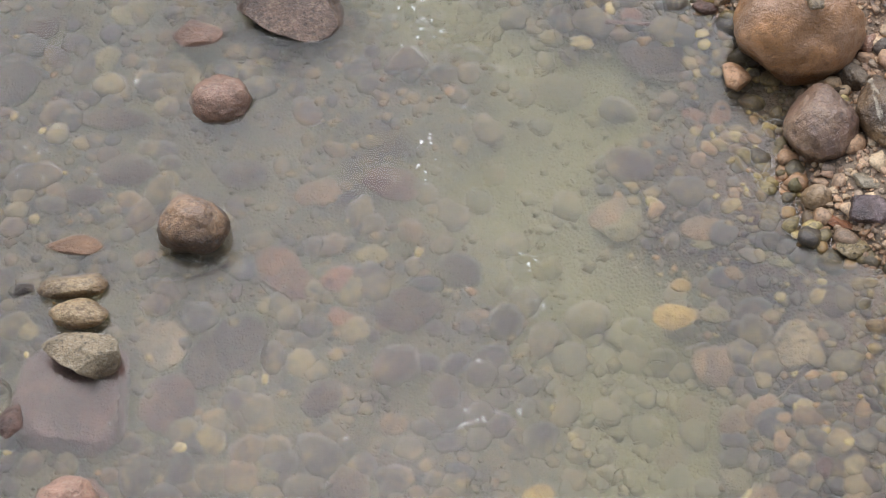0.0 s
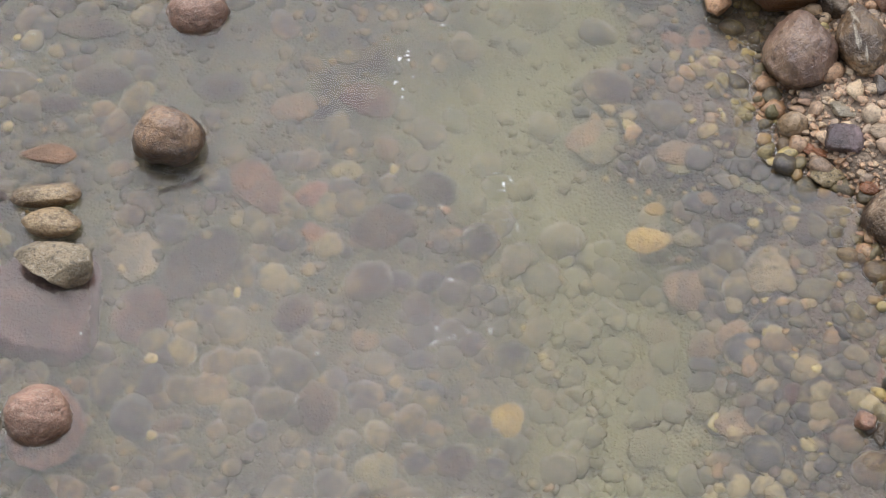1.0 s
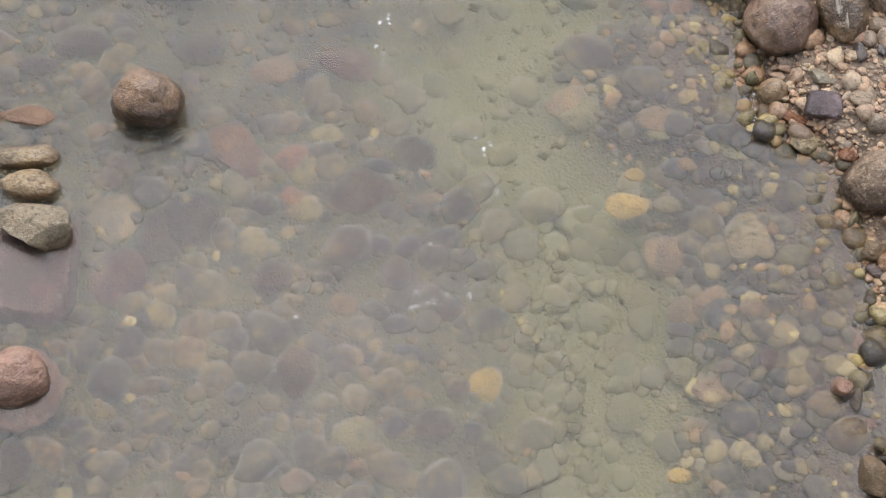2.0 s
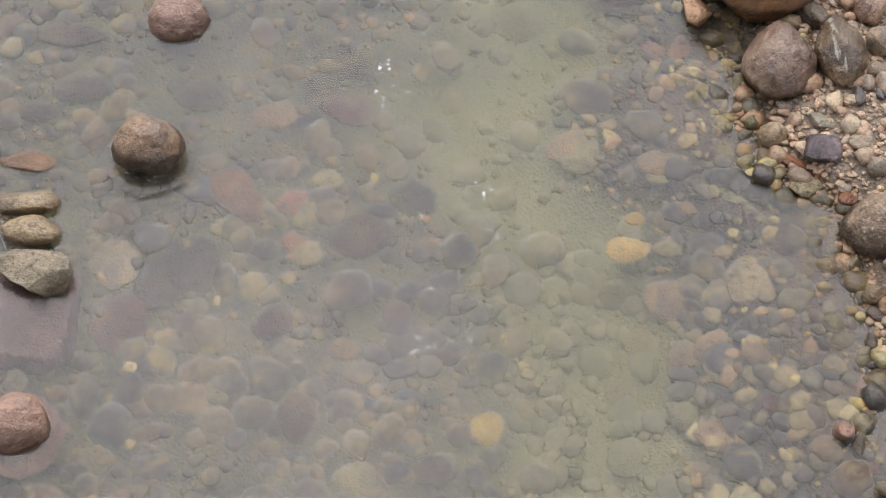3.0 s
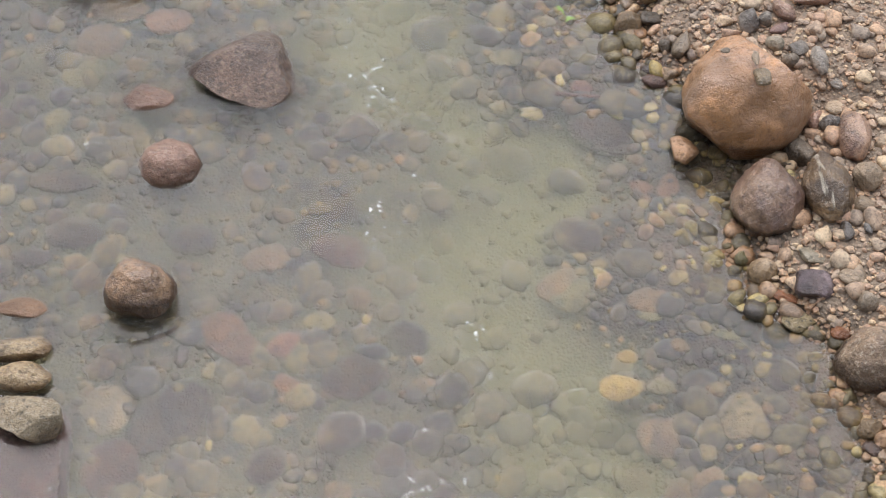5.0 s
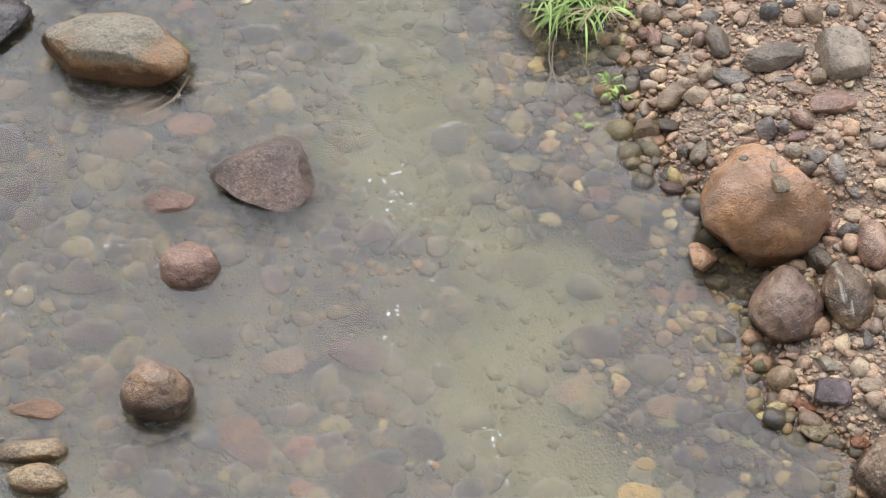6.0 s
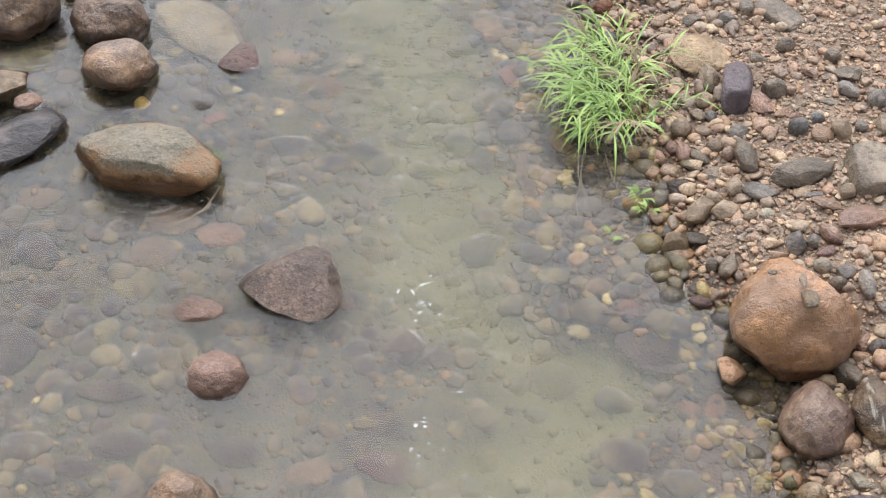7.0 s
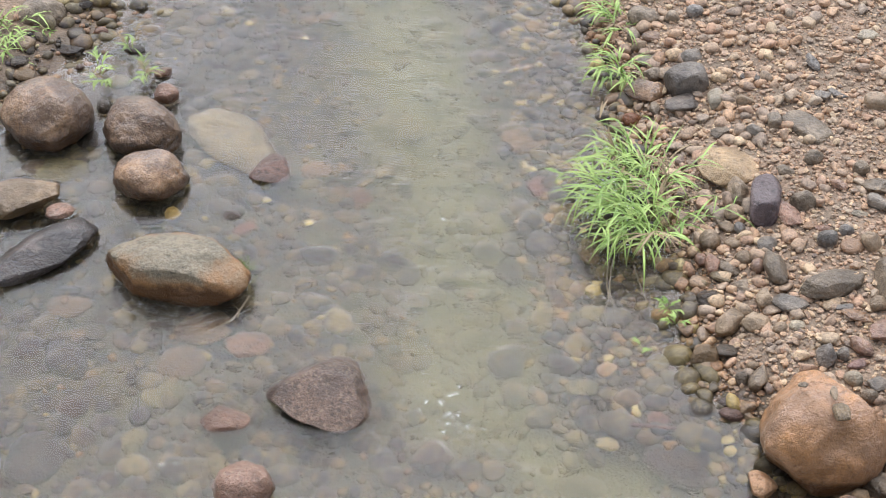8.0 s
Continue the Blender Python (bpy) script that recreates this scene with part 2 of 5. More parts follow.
def water_material():
    """Slightly silty water with a mirror gloss, ruffled by the current; the relief is in metres."""
    n = Nodes("stream_water")
    n.tree.nodes.remove(n.bsdf)
    v = n.add("ShaderNodeNewGeometry").outputs["Position"]
    where = n.add("ShaderNodeSeparateXYZ", Vector=v)
    aside = n.sums("ABSOLUTE", n.sums("ADD", where.outputs["X"], 0.15))
    narrow = n.sums("SUBTRACT", aside, n.sums("MULTIPLY", where.outputs["Y"], 0.07))
    swift = n.ramp(narrow, (0.25, 1.0), (1.0, 0.30))
    upstream = n.ramp(n.sums("MULTIPLY", where.outputs["Y"], 0.1), (0.30, 0.3), (0.85, 1.0))
    pace = n.sums("MULTIPLY", swift, upstream)
    # long soft waves
    s = n.add("ShaderNodeMapping", Vector=v, Scale=(0.8, 1.2, 1.0)).outputs[0]
    swell = n.sums("MULTIPLY", n.noise(s, 3.2, 2.0, 0.5, 0.6), 0.030)
    # short waves, in patches, their crests across the current
    w = n.add("ShaderNodeMapping", Vector=v, Rotation=(0, 0, 0.45), Scale=(0.75, 1.25, 1.0)).outputs[0]
    wave = n.sums("MULTIPLY", n.noise(w, 6.0, 2.0, 0.45, 1.6), 0.034)
    wave = n.sums("MULTIPLY", wave, n.ramp(n.noise(v, 1.1, 2.0), (0.40, 0.25), (0.62, 1.0)))
    h = n.sums("MULTIPLY", n.sums("ADD", swell, wave), pace)
    # fine shiver all over
    shiver = n.noise(s, 21.0, 2.0, 0.5, 0.8)
    h = n.sums("ADD", h, n.sums("MULTIPLY", shiver, n.sums("MULTIPLY", n.ramp(n.noise(v, 1.9, 2.0), (0.42, 0.15), (0.62, 1.0)), 0.0048)))
    # thin capillary ridges: short curved lines
    for scale, turn, patch in ((4.6, 0.5, 4.3), (6.4, -0.7, 5.1)):
        q = n.add("ShaderNodeMapping", Vector=v, Rotation=(0, 0, turn), Scale=(1.0, 0.6, 1.0), Location=(turn * 9, 3.0, 0.0)).outputs[0]
        ridge = n.sums("ABSOLUTE", n.sums("SUBTRACT", n.noise(q, scale, 2.0, 0.5, 1.0), 0.5))
        ridge = n.ramp(ridge, (0.0, 1.0), (0.012, 0.0))
        here = n.ramp(n.noise(q, patch, 2.0, 0.6), (0.55, 0.0), (0.64, 1.0))
        h = n.sums("ADD", h, n.sums("MULTIPLY", n.sums("MULTIPLY", ridge, here), 0.0032))
    fine = n.noise(s, 26.0, 2.0, 0.5, 1.0)
    for x, y, reach in ((-0.60, 5.02, 0.24), (-1.02, 4.92, 0.10), (-1.35, 5.80, 0.27), (-0.94, 3.84, 0.10)):
        away = n.add("ShaderNodeVectorMath", **{"0": v, "1": (x, y, 0.0)})
        away.operation = "DISTANCE"
        past = n.sums("SUBTRACT", n.sums("ADD", away.outputs["Value"], n.sums("MULTIPLY", fine, 0.06)), reach)
        ring = n.sums("MULTIPLY", n.sums("SINE", n.sums("MULTIPLY", past, 110.0)), n.ramp(past, (0.0, 0.0045), (0.22, 0.0)))
        h = n.sums("ADD", h, n.sums("MULTIPLY", ring, fine))
    normal = n.bump(h, 1.0, 1.0)
    cloudy = n.ramp(where.outputs["X"], (0.3, 0.15), (0.95, 0.08))
    through_water = n.add("ShaderNodeBsdfRefraction", Color=(0.965, 0.955, 0.955, 1), Roughness=cloudy, IOR=1.33, Normal=normal)
    silt = n.add("ShaderNodeBsdfDiffuse", Color=(0.17, 0.155, 0.10, 1))
    body = n.add("ShaderNodeMixShader", **{"0": 0.04, "1": through_water.outputs[0], "2": silt.outputs[0]})
    gloss = n.add("ShaderNodeBsdfGlossy", Color=(1, 1, 1, 1), Roughness=0.01, Normal=normal)
    share = n.add("ShaderNodeFresnel", IOR=1.355, Normal=normal)
    both = n.add("ShaderNodeMixShader", **{"0": share.outputs[0], "1": body.outputs[0], "2": gloss.outputs[0]})
    n.put(n.out, "Surface", both.outputs[0])
    return n.mat


def plain_material(name, a, b, scale, rough=0.6):
    n = Nodes(name)
    v = n.add("ShaderNodeNewGeometry")
    info = n.add("ShaderNodeObjectInfo")
    fac = n.sums("FRACT", n.sums("ADD", n.noise(v.outputs["Position"], scale), n.sums("MULTIPLY", info.outputs["Random"], 0.35)))
    n.put(n.bsdf, "Base Color", n.ramp(fac, (0.3, a), (0.8, b)))
    n.put(n.bsdf, "Roughness", rough)
    return n.mat


# ---- the lie of the land ----
SHORE = ((1.5, 3.1, 3.64, 3.8, 4.05, 4.3, 4.45, 4.8, 4.92, 5.05, 5.35, 5.9, 6.25, 7.3, 8.4, 14), (1.75, 1.74, 1.66, 1.48, 1.36, 1.40, 1.60, 1.60, 1.30, 1.14, 1.02, 1.04, 0.98, 0.83, 0.63, 0.2))
FAR_SHORE = ((0, 5, 6.8, 7.5, 8.2, 14), (-4.2, -3.6, -2.9, -2.3, -2.05, -2.2))


def ground_z(x, y):
    """Height of bed and banks over the water, in metres; takes arrays."""
    r = np.interp(y, *SHORE) - x
    l = x - np.interp(y, *FAR_SHORE)
    wet = np.maximum(r, 0)
    bed = -0.16 * (1 - np.exp(-wet / 0.85)) * (1 - np.exp(-np.maximum(l, 0) / 0.7)) - 0.17 * (np.exp(-(((wet - 1.0) / 0.42) ** 2)) - 0.003) * (r > 0)
    bank = 0.24 * (1 - np.exp(np.minimum(r, 0) / 0.55)) + 0.15 * (1 - np.exp(np.minimum(l, 0) / 0.5))
    return bed + bank


def ruffle(x, y):
    """Small unevenness of the ground."""
    return (0.010 * np.sin(x * 9.1 + 2 * np.sin(y * 4.3)) * np.sin(y * 7.7 + 1.3) + 0.006 * np.sin(x * 23 + y * 11) * np.sin(y * 19 - x * 7)) * 0.8


def grid_object(name, xs, ys, zs, material):
    gx, gy = np.meshgrid(xs, ys)
    verts = np.stack([gx, gy, zs(gx, gy)], -1).reshape(-1, 3)
    nx, ny = len(xs), len(ys)
    i = (np.arange(ny - 1)[:, None] * nx + np.arange(nx - 1)).ravel()
    me = bpy.data.meshes.new(name)
    me.from_pydata(verts.tolist(), [], np.stack([i, i + 1, i + nx + 1, i + nx], 1).tolist())
    me.shade_smooth()
    me.materials.append(material)
    return new(name, me)


reach = np.array([1.0, 2.5, 6, 15, 40, 110, 300])
xs = np.concatenate([-4 - reach[::-1], np.arange(-4, 3.5001, 0.03), 3.5 + reach])
ys = np.concatenate([1.2 - reach[::-1], np.arange(1.2, 10.5001, 0.03), 10.5 + reach])
ground = grid_object("ground", xs, ys, lambda x, y: ground_z(x, y) + ruffle(x, y), ground_material())
tagged(ground, "brown sand and grit of streambed and banks", "ground", kind="structure")
water = grid_object("water", np.array([-300, -20, -4, 4, 20, 300.0]), np.array([-300, -10, 0, 12, 40, 300.0]), lambda x, y: x * 0, water_material())
water.visible_shadow = False
tagged(water, "shallow clear stream water with small ripples", "water", kind="structure")

# ---- stones ----
PLACED = []


def stone_mesh(name, a, b, c, shape, detail, seed, turn=0.0, down=50.0, faces_cut=()):
    """A river stone with half-axes a, b, c in metres. Shapes: r rounded, s smooth with worn faces, a angular, k blocky, t wedge, f broken into flat faces."""
    rng = random.Random(seed * 7919 + 13)
    bm = bmesh.new()
    bmesh.ops.create_icosphere(bm, subdivisions=detail, radius=1.0)
    off = Vector((rng.uniform(-50, 50), rng.uniform(-50, 50), rng.uniform(-50, 50)))
    faces = {"r": 3, "s": 8, "a": 12, "k": 6, "t": 7, "f": 15}[shape]
    cut = {"r": (0.86, 0.96), "s": (0.64, 0.86), "a": (0.52, 0.78), "k": (0.70, 0.78), "t": (0.55, 0.8), "f": (0.40, 0.70)}[shape]
    hard = {"r": 0.6, "s": 0.84, "a": 0.96, "k": 0.88, "t": 0.92, "f": 1.0}[shape]
    planes = []
    for i in range(faces):
        if shape == "k":
            way = Vector(((1, 0, 0), (-1, 0, 0), (0, 1, 0), (0, -1, 0), (0, 0, 1), (0, 0, -1))[i]) + 0.22 * Vector((rng.uniform(-1, 1), rng.uniform(-1, 1), rng.uniform(-1, 1)))
        else:
            way = Vector((rng.gauss(0, 1), rng.gauss(0, 1), rng.gauss(0, 0.8)))
        planes.append((way.normalized(), rng.uniform(*cut)))
    if shape == "t":
        for turn in (0.3, 2.4, 4.5):
            planes.append((Vector((math.cos(turn), math.sin(turn), 0.25)).normalized(), 0.56))
    soft = {"r": 0.16, "s": 0.14, "a": 0.10, "k": 0.07, "t": 0.08, "f": 0.12}[shape]
    size = (a * b * c) ** (1 / 3)
    for v in bm.verts:
        p = v.co.copy()
        d = 1 + soft * noise.noise(p * 1.1 + off) + 0.4 * soft * noise.noise(p * 2.7 + off)
        p *= d
        for way, far in planes:
            over = p.dot(way) - far
            if over > 0:
                p -= way * over * hard
        v.co = p
    # back to the asked half-axes after the cuts
    span = [max(abs(v.co[k]) for v in bm.verts) for k in range(3)]
    for v in bm.verts:
        v.co = (v.co.x * a / span[0], v.co.y * b / span[1], v.co.z * c / span[2])
    # broken or flattened faces of this one stone
    for face in faces_cut:
        if len(face) == 2:
            at, dip = radians(face[0]), radians(down)
            way = Vector((math.cos(at), math.sin(at) * math.sin(dip), math.sin(at) * math.cos(dip)))
        else:
            way = Vector(face[:3]).normalized()
        way = Matrix.Rotation(-radians(turn), 3, "Z") @ way
        far = face[-1] * math.sqrt((a * way.x) ** 2 + (b * way.y) ** 2 + (c * way.z) ** 2)
        for v in bm.verts:
            over = v.co.dot(way) - far + size * 0.05 * noise.noise(v.co * (2.2 / size) + off)
            if over > 0:
                v.co -= way * over * 0.88
    if detail > 3:
        for v in bm.verts:
            v.co *= 1 + 0.032 * noise.noise(v.co * (5 / size) + off) + 0.020 * noise.noise(v.co * (13 / size) + off) + 0.011 * noise.noise(v.co * (30 / size) + off)
    me = bpy.data.meshes.new(name)
    bm.to_mesh(me)
    bm.free()
    me.shade_smooth()
    return me


def stone(kind, label, x, y, z, a, b, c, turn, mat, shape, detail, seed, down=50.0, *faces_cut):
    """One stone: its middle, half-axes, turn in degrees, material and shape; then its broken faces,
    each as an outline angle seen at a slant of so many degrees, or as a direction, and how far out it lies."""
    me = stone_mesh(kind, a, b, c, shape, detail, seed, turn, down, faces_cut)
    me.materials.append(STONE[mat])
    ob = new(kind, me)
    ob.matrix_world = pose(x, y, z, 0, 0, turn)
    PLACED.append((x, y, a, b, z))
    return tagged(ob, label, "rock", "river stones")


# ---- single stones ----
stone("boulder", "large rounded brown granite boulder standing in the shallow stream", -2.197, 7.026, 0.082, 0.255, 0.225, 0.196, 0, "brown", "r", 5, 1, 34, (40,.92),(-50,.9),(130,.92),(.2,-.8,.5,.88))
stone("boulder", "large rounded brown granite boulder standing in the shallow stream", -1.694, 6.942, 0.064, 0.225, 0.180, 0.153, 152, "brown", "r", 5, 2, 35, (60,.88),(.7,-.6,.2,.8))
stone("boulder", "large rounded brown granite boulder standing in the shallow stream", -1.585, 6.550, 0.052, 0.191, 0.168, 0.123, 0, "brown", "r", 5, 3)
stone("boulder", "large rounded grey-brown boulder standing in the shallow stream", -2.443, 8.019, 0.054, 0.147, 0.130, 0.128, 0, "greybrown", "r", 4, 4)
stone("cobble", "angular dark wet cobble on the stony margin of the stream", -2.246, 8.167, 0.058, 0.065, 0.057, 0.024, 0, "dark", "a", 3, 5)
stone("cobble", "smooth-edged blue-grey cobble on the stony margin of the stream", -2.461, 7.556, 0.057, 0.062, 0.052, 0.023, 0, "bluegrey", "s", 3, 6)
stone("cobble", "smooth-edged tan cobble on the stony margin of the stream", -2.467, 7.707, 0.077, 0.062, 0.055, 0.043, 0, "tan", "s", 3, 7)
stone("cobble", "angular dark wet cobble on the stony margin of the stream", -2.248, 7.746, 0.020, 0.110, 0.049, 0.021, 0, "dark", "a", 4, 8)
stone("cobble", "smooth-edged tan cobble on the stony margin of the stream", -2.420, 7.465, 0.037, 0.077, 0.059, 0.026, 0, "tan", "s", 4, 9)
stone("pebble", "small rounded grey pebble standing in the shallow stream", -1.949, 7.197, 0.017, 0.044, 0.039, 0.041, 90, "grey", "r", 3, 10)
stone("pebble", "small smooth-edged pinkish brown pebble on the stony margin of the stream", -2.097, 7.946, 0.013, 0.045, 0.039, 0.029, 0, "pink", "s", 3, 11)
stone("cobble", "angular dark wet cobble on the stony margin of the stream", -1.883, 7.779, 0.008, 0.063, 0.039, 0.017, 0, "dark", "a", 3, 12)
stone("pebble", "small angular pinkish brown pebble standing in the shallow stream", -1.686, 7.560, 0.000, 0.049, 0.048, 0.039, 0, "pink", "a", 3, 13)
stone("cobble", "smooth-edged pinkish brown cobble standing in the shallow stream", -1.635, 7.311, 0.027, 0.072, 0.064, 0.063, 0, "pink", "s", 3, 14)
stone("pebble", "small smooth-edged purple-brown pebble on the stony margin of the stream", -2.149, 7.586, 0.008, 0.025, 0.022, 0.017, 0, "purple", "s", 2, 15)
stone("submerged_cobble", "smooth-edged grey cobble under the clear stream water", -1.901, 7.620, -0.052, 0.079, 0.078, 0.023, 90, "grey", "s", 4, 16)
stone("boulder", "large angular tan boulder standing in the shallow stream", -2.238, 6.395, 0.040, 0.251, 0.172, 0.096, 173, "tan", "a", 5, 17, 36, (90,.9),(20,.92),(.1,-.3,.9,.75))
stone("boulder", "large rounded dark brown boulder standing in the shallow stream", -2.010, 5.972, 0.028, 0.336, 0.136, 0.067, 49, "darkbrown", "r", 5, 18, 38, (60,.85),(.2,-.3,.9,.6),(.5,-.8,.2,.75))
stone("cobble", "rounded pinkish brown cobble resting on the dark flat stone", -1.985, 6.257, 0.053, 0.073, 0.056, 0.028, -157, "pink", "r", 4, 19)
granite_boulder = stone("boulder", "large rounded tan and orange granite boulder standing in the shallow stream", -1.352, 5.830, 0.061, 0.362, 0.222, 0.145, 169, "bigtan", "r", 5, 20, 40, (115,.88),(50,.86),(-.15,-.95,.1,.62),(-.75,-.6,.1,.74),(0,-.1,1,.85))
stone("cobble", "angular dark wet cobble standing in the shallow stream", -1.159, 6.309, 0.000, 0.052, 0.042, 0.018, 0, "dark", "a", 3, 21)
stone("boulder", "large smooth-edged red-brown boulder standing in the shallow stream", -1.008, 6.706, 0.000, 0.132, 0.127, 0.031, 0, "redbrown", "s", 4, 22, 36, (20,.62),(140,.55),(-100,.8),(.2,-.2,.9,.6))
stone("submerged_cobble", "angular pinkish brown cobble under the clear stream water", -1.086, 6.260, -0.060, 0.069, 0.044, 0.017, -138, "pink", "a", 3, 23)
stone("submerged_boulder", "large smooth-edged speckled tan granite boulder under the clear stream water", -1.222, 7.027, -0.082, 0.349, 0.197, 0.074, 130, "speckle", "s", 5, 24)
stone("boulder", "large rounded purple-grey speckled boulder standing in the shallow stream", -0.627, 5.084, 0.000, 0.251, 0.249, 0.081, 90, "purplespeck", "r", 5, 25, 44, (119,.62),(22,.80),(-112,.5),(80,.95),(0,-.3,.95,.55),(.75,0,.65,.8))
stone("boulder", "large smooth-edged pinkish brown boulder standing in the shallow stream", -1.023, 4.927, 0.000, 0.114, 0.087, 0.019, 0, "pink", "s", 4, 26)
stone("boulder", "large rounded pinkish brown boulder standing in the shallow stream", -0.891, 4.545, -0.010, 0.138, 0.117, 0.100, 169, "pink", "r", 5, 27, 47, (-25,.84),(30,.9),(.5,-.6,.5,.86))
stone("boulder", "large rounded brown granite boulder standing in the shallow stream", -0.944, 3.868, 0.048, 0.140, 0.117, 0.122, 0, "brown", "r", 5, 28, 51, (135,.93),(38,.86),(.1,-.75,.6,.9),(-.5,-.4,.7,.92))
stone("boulder", "large angular orange-brown boulder standing in the shallow stream", -1.409, 3.812, 0.000, 0.116, 0.055, 0.015, 0, "orange", "a", 4, 29)
stone("boulder", "large smooth-edged olive-brown boulder standing in the shallow stream", -1.384, 3.614, 0.018, 0.135, 0.058, 0.042, -176, "olivebrown", "s", 5, 30)
stone("boulder", "large rounded olive-brown boulder standing in the shallow stream", -1.341, 3.483, 0.021, 0.112, 0.068, 0.050, 0, "olivebrown", "r", 4, 31)
stone("cobble", "angular dark wet cobble standing in the shallow stream", -1.571, 3.617, 0.000, 0.048, 0.028, 0.015, -173, "dark", "a", 3, 32)
stone("boulder", "large smooth-edged coarse olive-brown boulder standing in the shallow stream", -1.314, 3.296, 0.028, 0.171, 0.107, 0.067, 0, "oliverock", "s", 5, 33, 54, (-122,.36),(0,.84),(86,.84),(-.2,-.4,.85,.62),(.3,-.8,.4,.7))
stone("submerged_boulder", "large blocky purple boulder under the clear stream water", -1.341, 3.185, -0.117, 0.236, 0.210, 0.080, 90, "slab", "k", 5, 34)
stone("boulder", "large rounded pinkish brown boulder standing in the shallow stream", -1.293, 2.696, 0.000, 0.120, 0.107, 0.116, 0, "pink", "r", 5, 35)
stone("submerged_boulder", "large rounded pinkish brown boulder under the clear stream water", -1.286, 2.692, -0.098, 0.166, 0.151, 0.059, 90, "pink", "r", 5, 36)
stone("cobble", "smooth-edged red-brown cobble standing in the shallow stream", -1.533, 3.046, 0.000, 0.072, 0.045, 0.022, 90, "redbrown", "s", 4, 37)
stone("submerged_boulder", "large rounded grey boulder under the clear stream water", -1.283, 2.418, -0.138, 0.107, 0.076, 0.038, 90, "grey", "r", 4, 38)
stone("submerged_boulder", "large rounded blue-grey boulder under the clear stream water", -1.792, 4.747, -0.128, 0.151, 0.101, 0.050, 90, "bluegrey", "r", 4, 39)
stone("submerged_boulder", "large rounded grey-brown boulder under the clear stream water", -1.334, 4.539, -0.140, 0.152, 0.067, 0.026, 0, "greybrown", "r", 5, 40)
stone("submerged_boulder", "large rounded grey boulder under the clear stream water", -1.260, 4.256, -0.136, 0.125, 0.086, 0.034, 0, "grey", "r", 4, 41)
stone("submerged_cobble", "rounded blue-grey cobble under the clear stream water", -1.417, 4.140, -0.140, 0.085, 0.056, 0.023, 0, "bluegrey", "r", 4, 42)
stone("submerged_boulder", "large rounded grey boulder under the clear stream water", -0.793, 4.223, -0.133, 0.102, 0.084, 0.034, 0, "grey", "r", 4, 43)
stone("submerged_boulder", "large smooth-edged orange-brown boulder under the clear stream water", -0.591, 3.691, -0.133, 0.134, 0.087, 0.038, 151, "orange", "s", 5, 44)
stone("submerged_boulder", "large rounded pinkish brown boulder under the clear stream water", -0.376, 3.700, -0.134, 0.097, 0.064, 0.027, 0, "pink", "r", 4, 45)
stone("submerged_boulder", "large rounded grey-brown boulder under the clear stream water", -0.151, 3.536, -0.131, 0.117, 0.087, 0.037, 0, "greybrown", "r", 4, 46)
stone("submerged_cobble", "smooth-edged tan cobble under the clear stream water", -0.496, 4.115, -0.133, 0.091, 0.068, 0.028, 162, "tan", "s", 4, 47)
stone("submerged_boulder", "large smooth-edged purple-brown boulder under the clear stream water", -0.206, 4.172, -0.146, 0.126, 0.082, 0.034, 164, "purple", "s", 4, 48)
stone("submerged_cobble", "smooth-edged orange-brown cobble under the clear stream water", -0.373, 3.506, -0.137, 0.084, 0.049, 0.022, 141, "orange", "s", 4, 49)
stone("submerged_boulder", "large rounded grey-brown boulder under the clear stream water", -0.447, 3.174, -0.135, 0.090, 0.071, 0.032, -148, "greybrown", "r", 4, 50)
stone("submerged_boulder", "large rounded dark wet boulder under the clear stream water", -0.768, 3.414, -0.136, 0.151, 0.116, 0.035, 90, "dark", "r", 5, 51)
stone("submerged_boulder", "large rounded purple-brown boulder under the clear stream water", -0.999, 3.163, -0.138, 0.133, 0.113, 0.034, 90, "purple", "r", 4, 52)
stone("submerged_boulder", "large rounded tan boulder under the clear stream water", 0.681, 3.997, -0.179, 0.108, 0.096, 0.040, -152, "tan", "r", 4, 53)
stone("submerged_boulder", "large smooth-edged yellow boulder under the clear stream water", 0.851, 3.455, -0.036, 0.085, 0.059, 0.025, 0, "yellow", "s", 4, 54)
stone("submerged_cobble", "rounded olive yellow cobble under the clear stream water", 1.000, 3.469, -0.062, 0.058, 0.044, 0.019, 0, "olive", "r", 4, 55)
stone("submerged_cobble", "rounded yellow cobble under the clear stream water", 0.889, 3.606, -0.057, 0.042, 0.033, 0.014, 0, "yellow", "r", 3, 56)
stone("submerged_boulder", "large rounded tan boulder under the clear stream water", 1.016, 3.291, -0.175, 0.092, 0.089, 0.040, 90, "tan", "r", 4, 57)
stone("submerged_boulder", "large smooth-edged speckled tan granite boulder under the clear stream water", 1.289, 3.332, -0.071, 0.117, 0.086, 0.042, 80, "speckle", "s", 4, 58)
stone("submerged_cobble", "rounded tan cobble under the clear stream water", 0.894, 3.127, -0.236, 0.073, 0.073, 0.032, 90, "tan", "r", 4, 59)
stone("submerged_boulder", "large smooth-edged tan boulder under the clear stream water", 1.055, 3.062, -0.175, 0.096, 0.066, 0.030, -152, "tan", "s", 4, 60)
stone("submerged_boulder", "large smooth-edged grey-brown boulder under the clear stream water", 0.922, 4.826, -0.134, 0.168, 0.125, 0.048, 0, "greybrown", "s", 5, 61)
stone("submerged_boulder", "large rounded grey boulder under the clear stream water", 0.490, 4.704, -0.260, 0.120, 0.107, 0.042, 0, "grey", "r", 4, 62)
stone("submerged_cobble", "smooth-edged orange-brown cobble under the clear stream water", 1.043, 4.464, -0.124, 0.072, 0.053, 0.023, 126, "orange", "s", 4, 63)
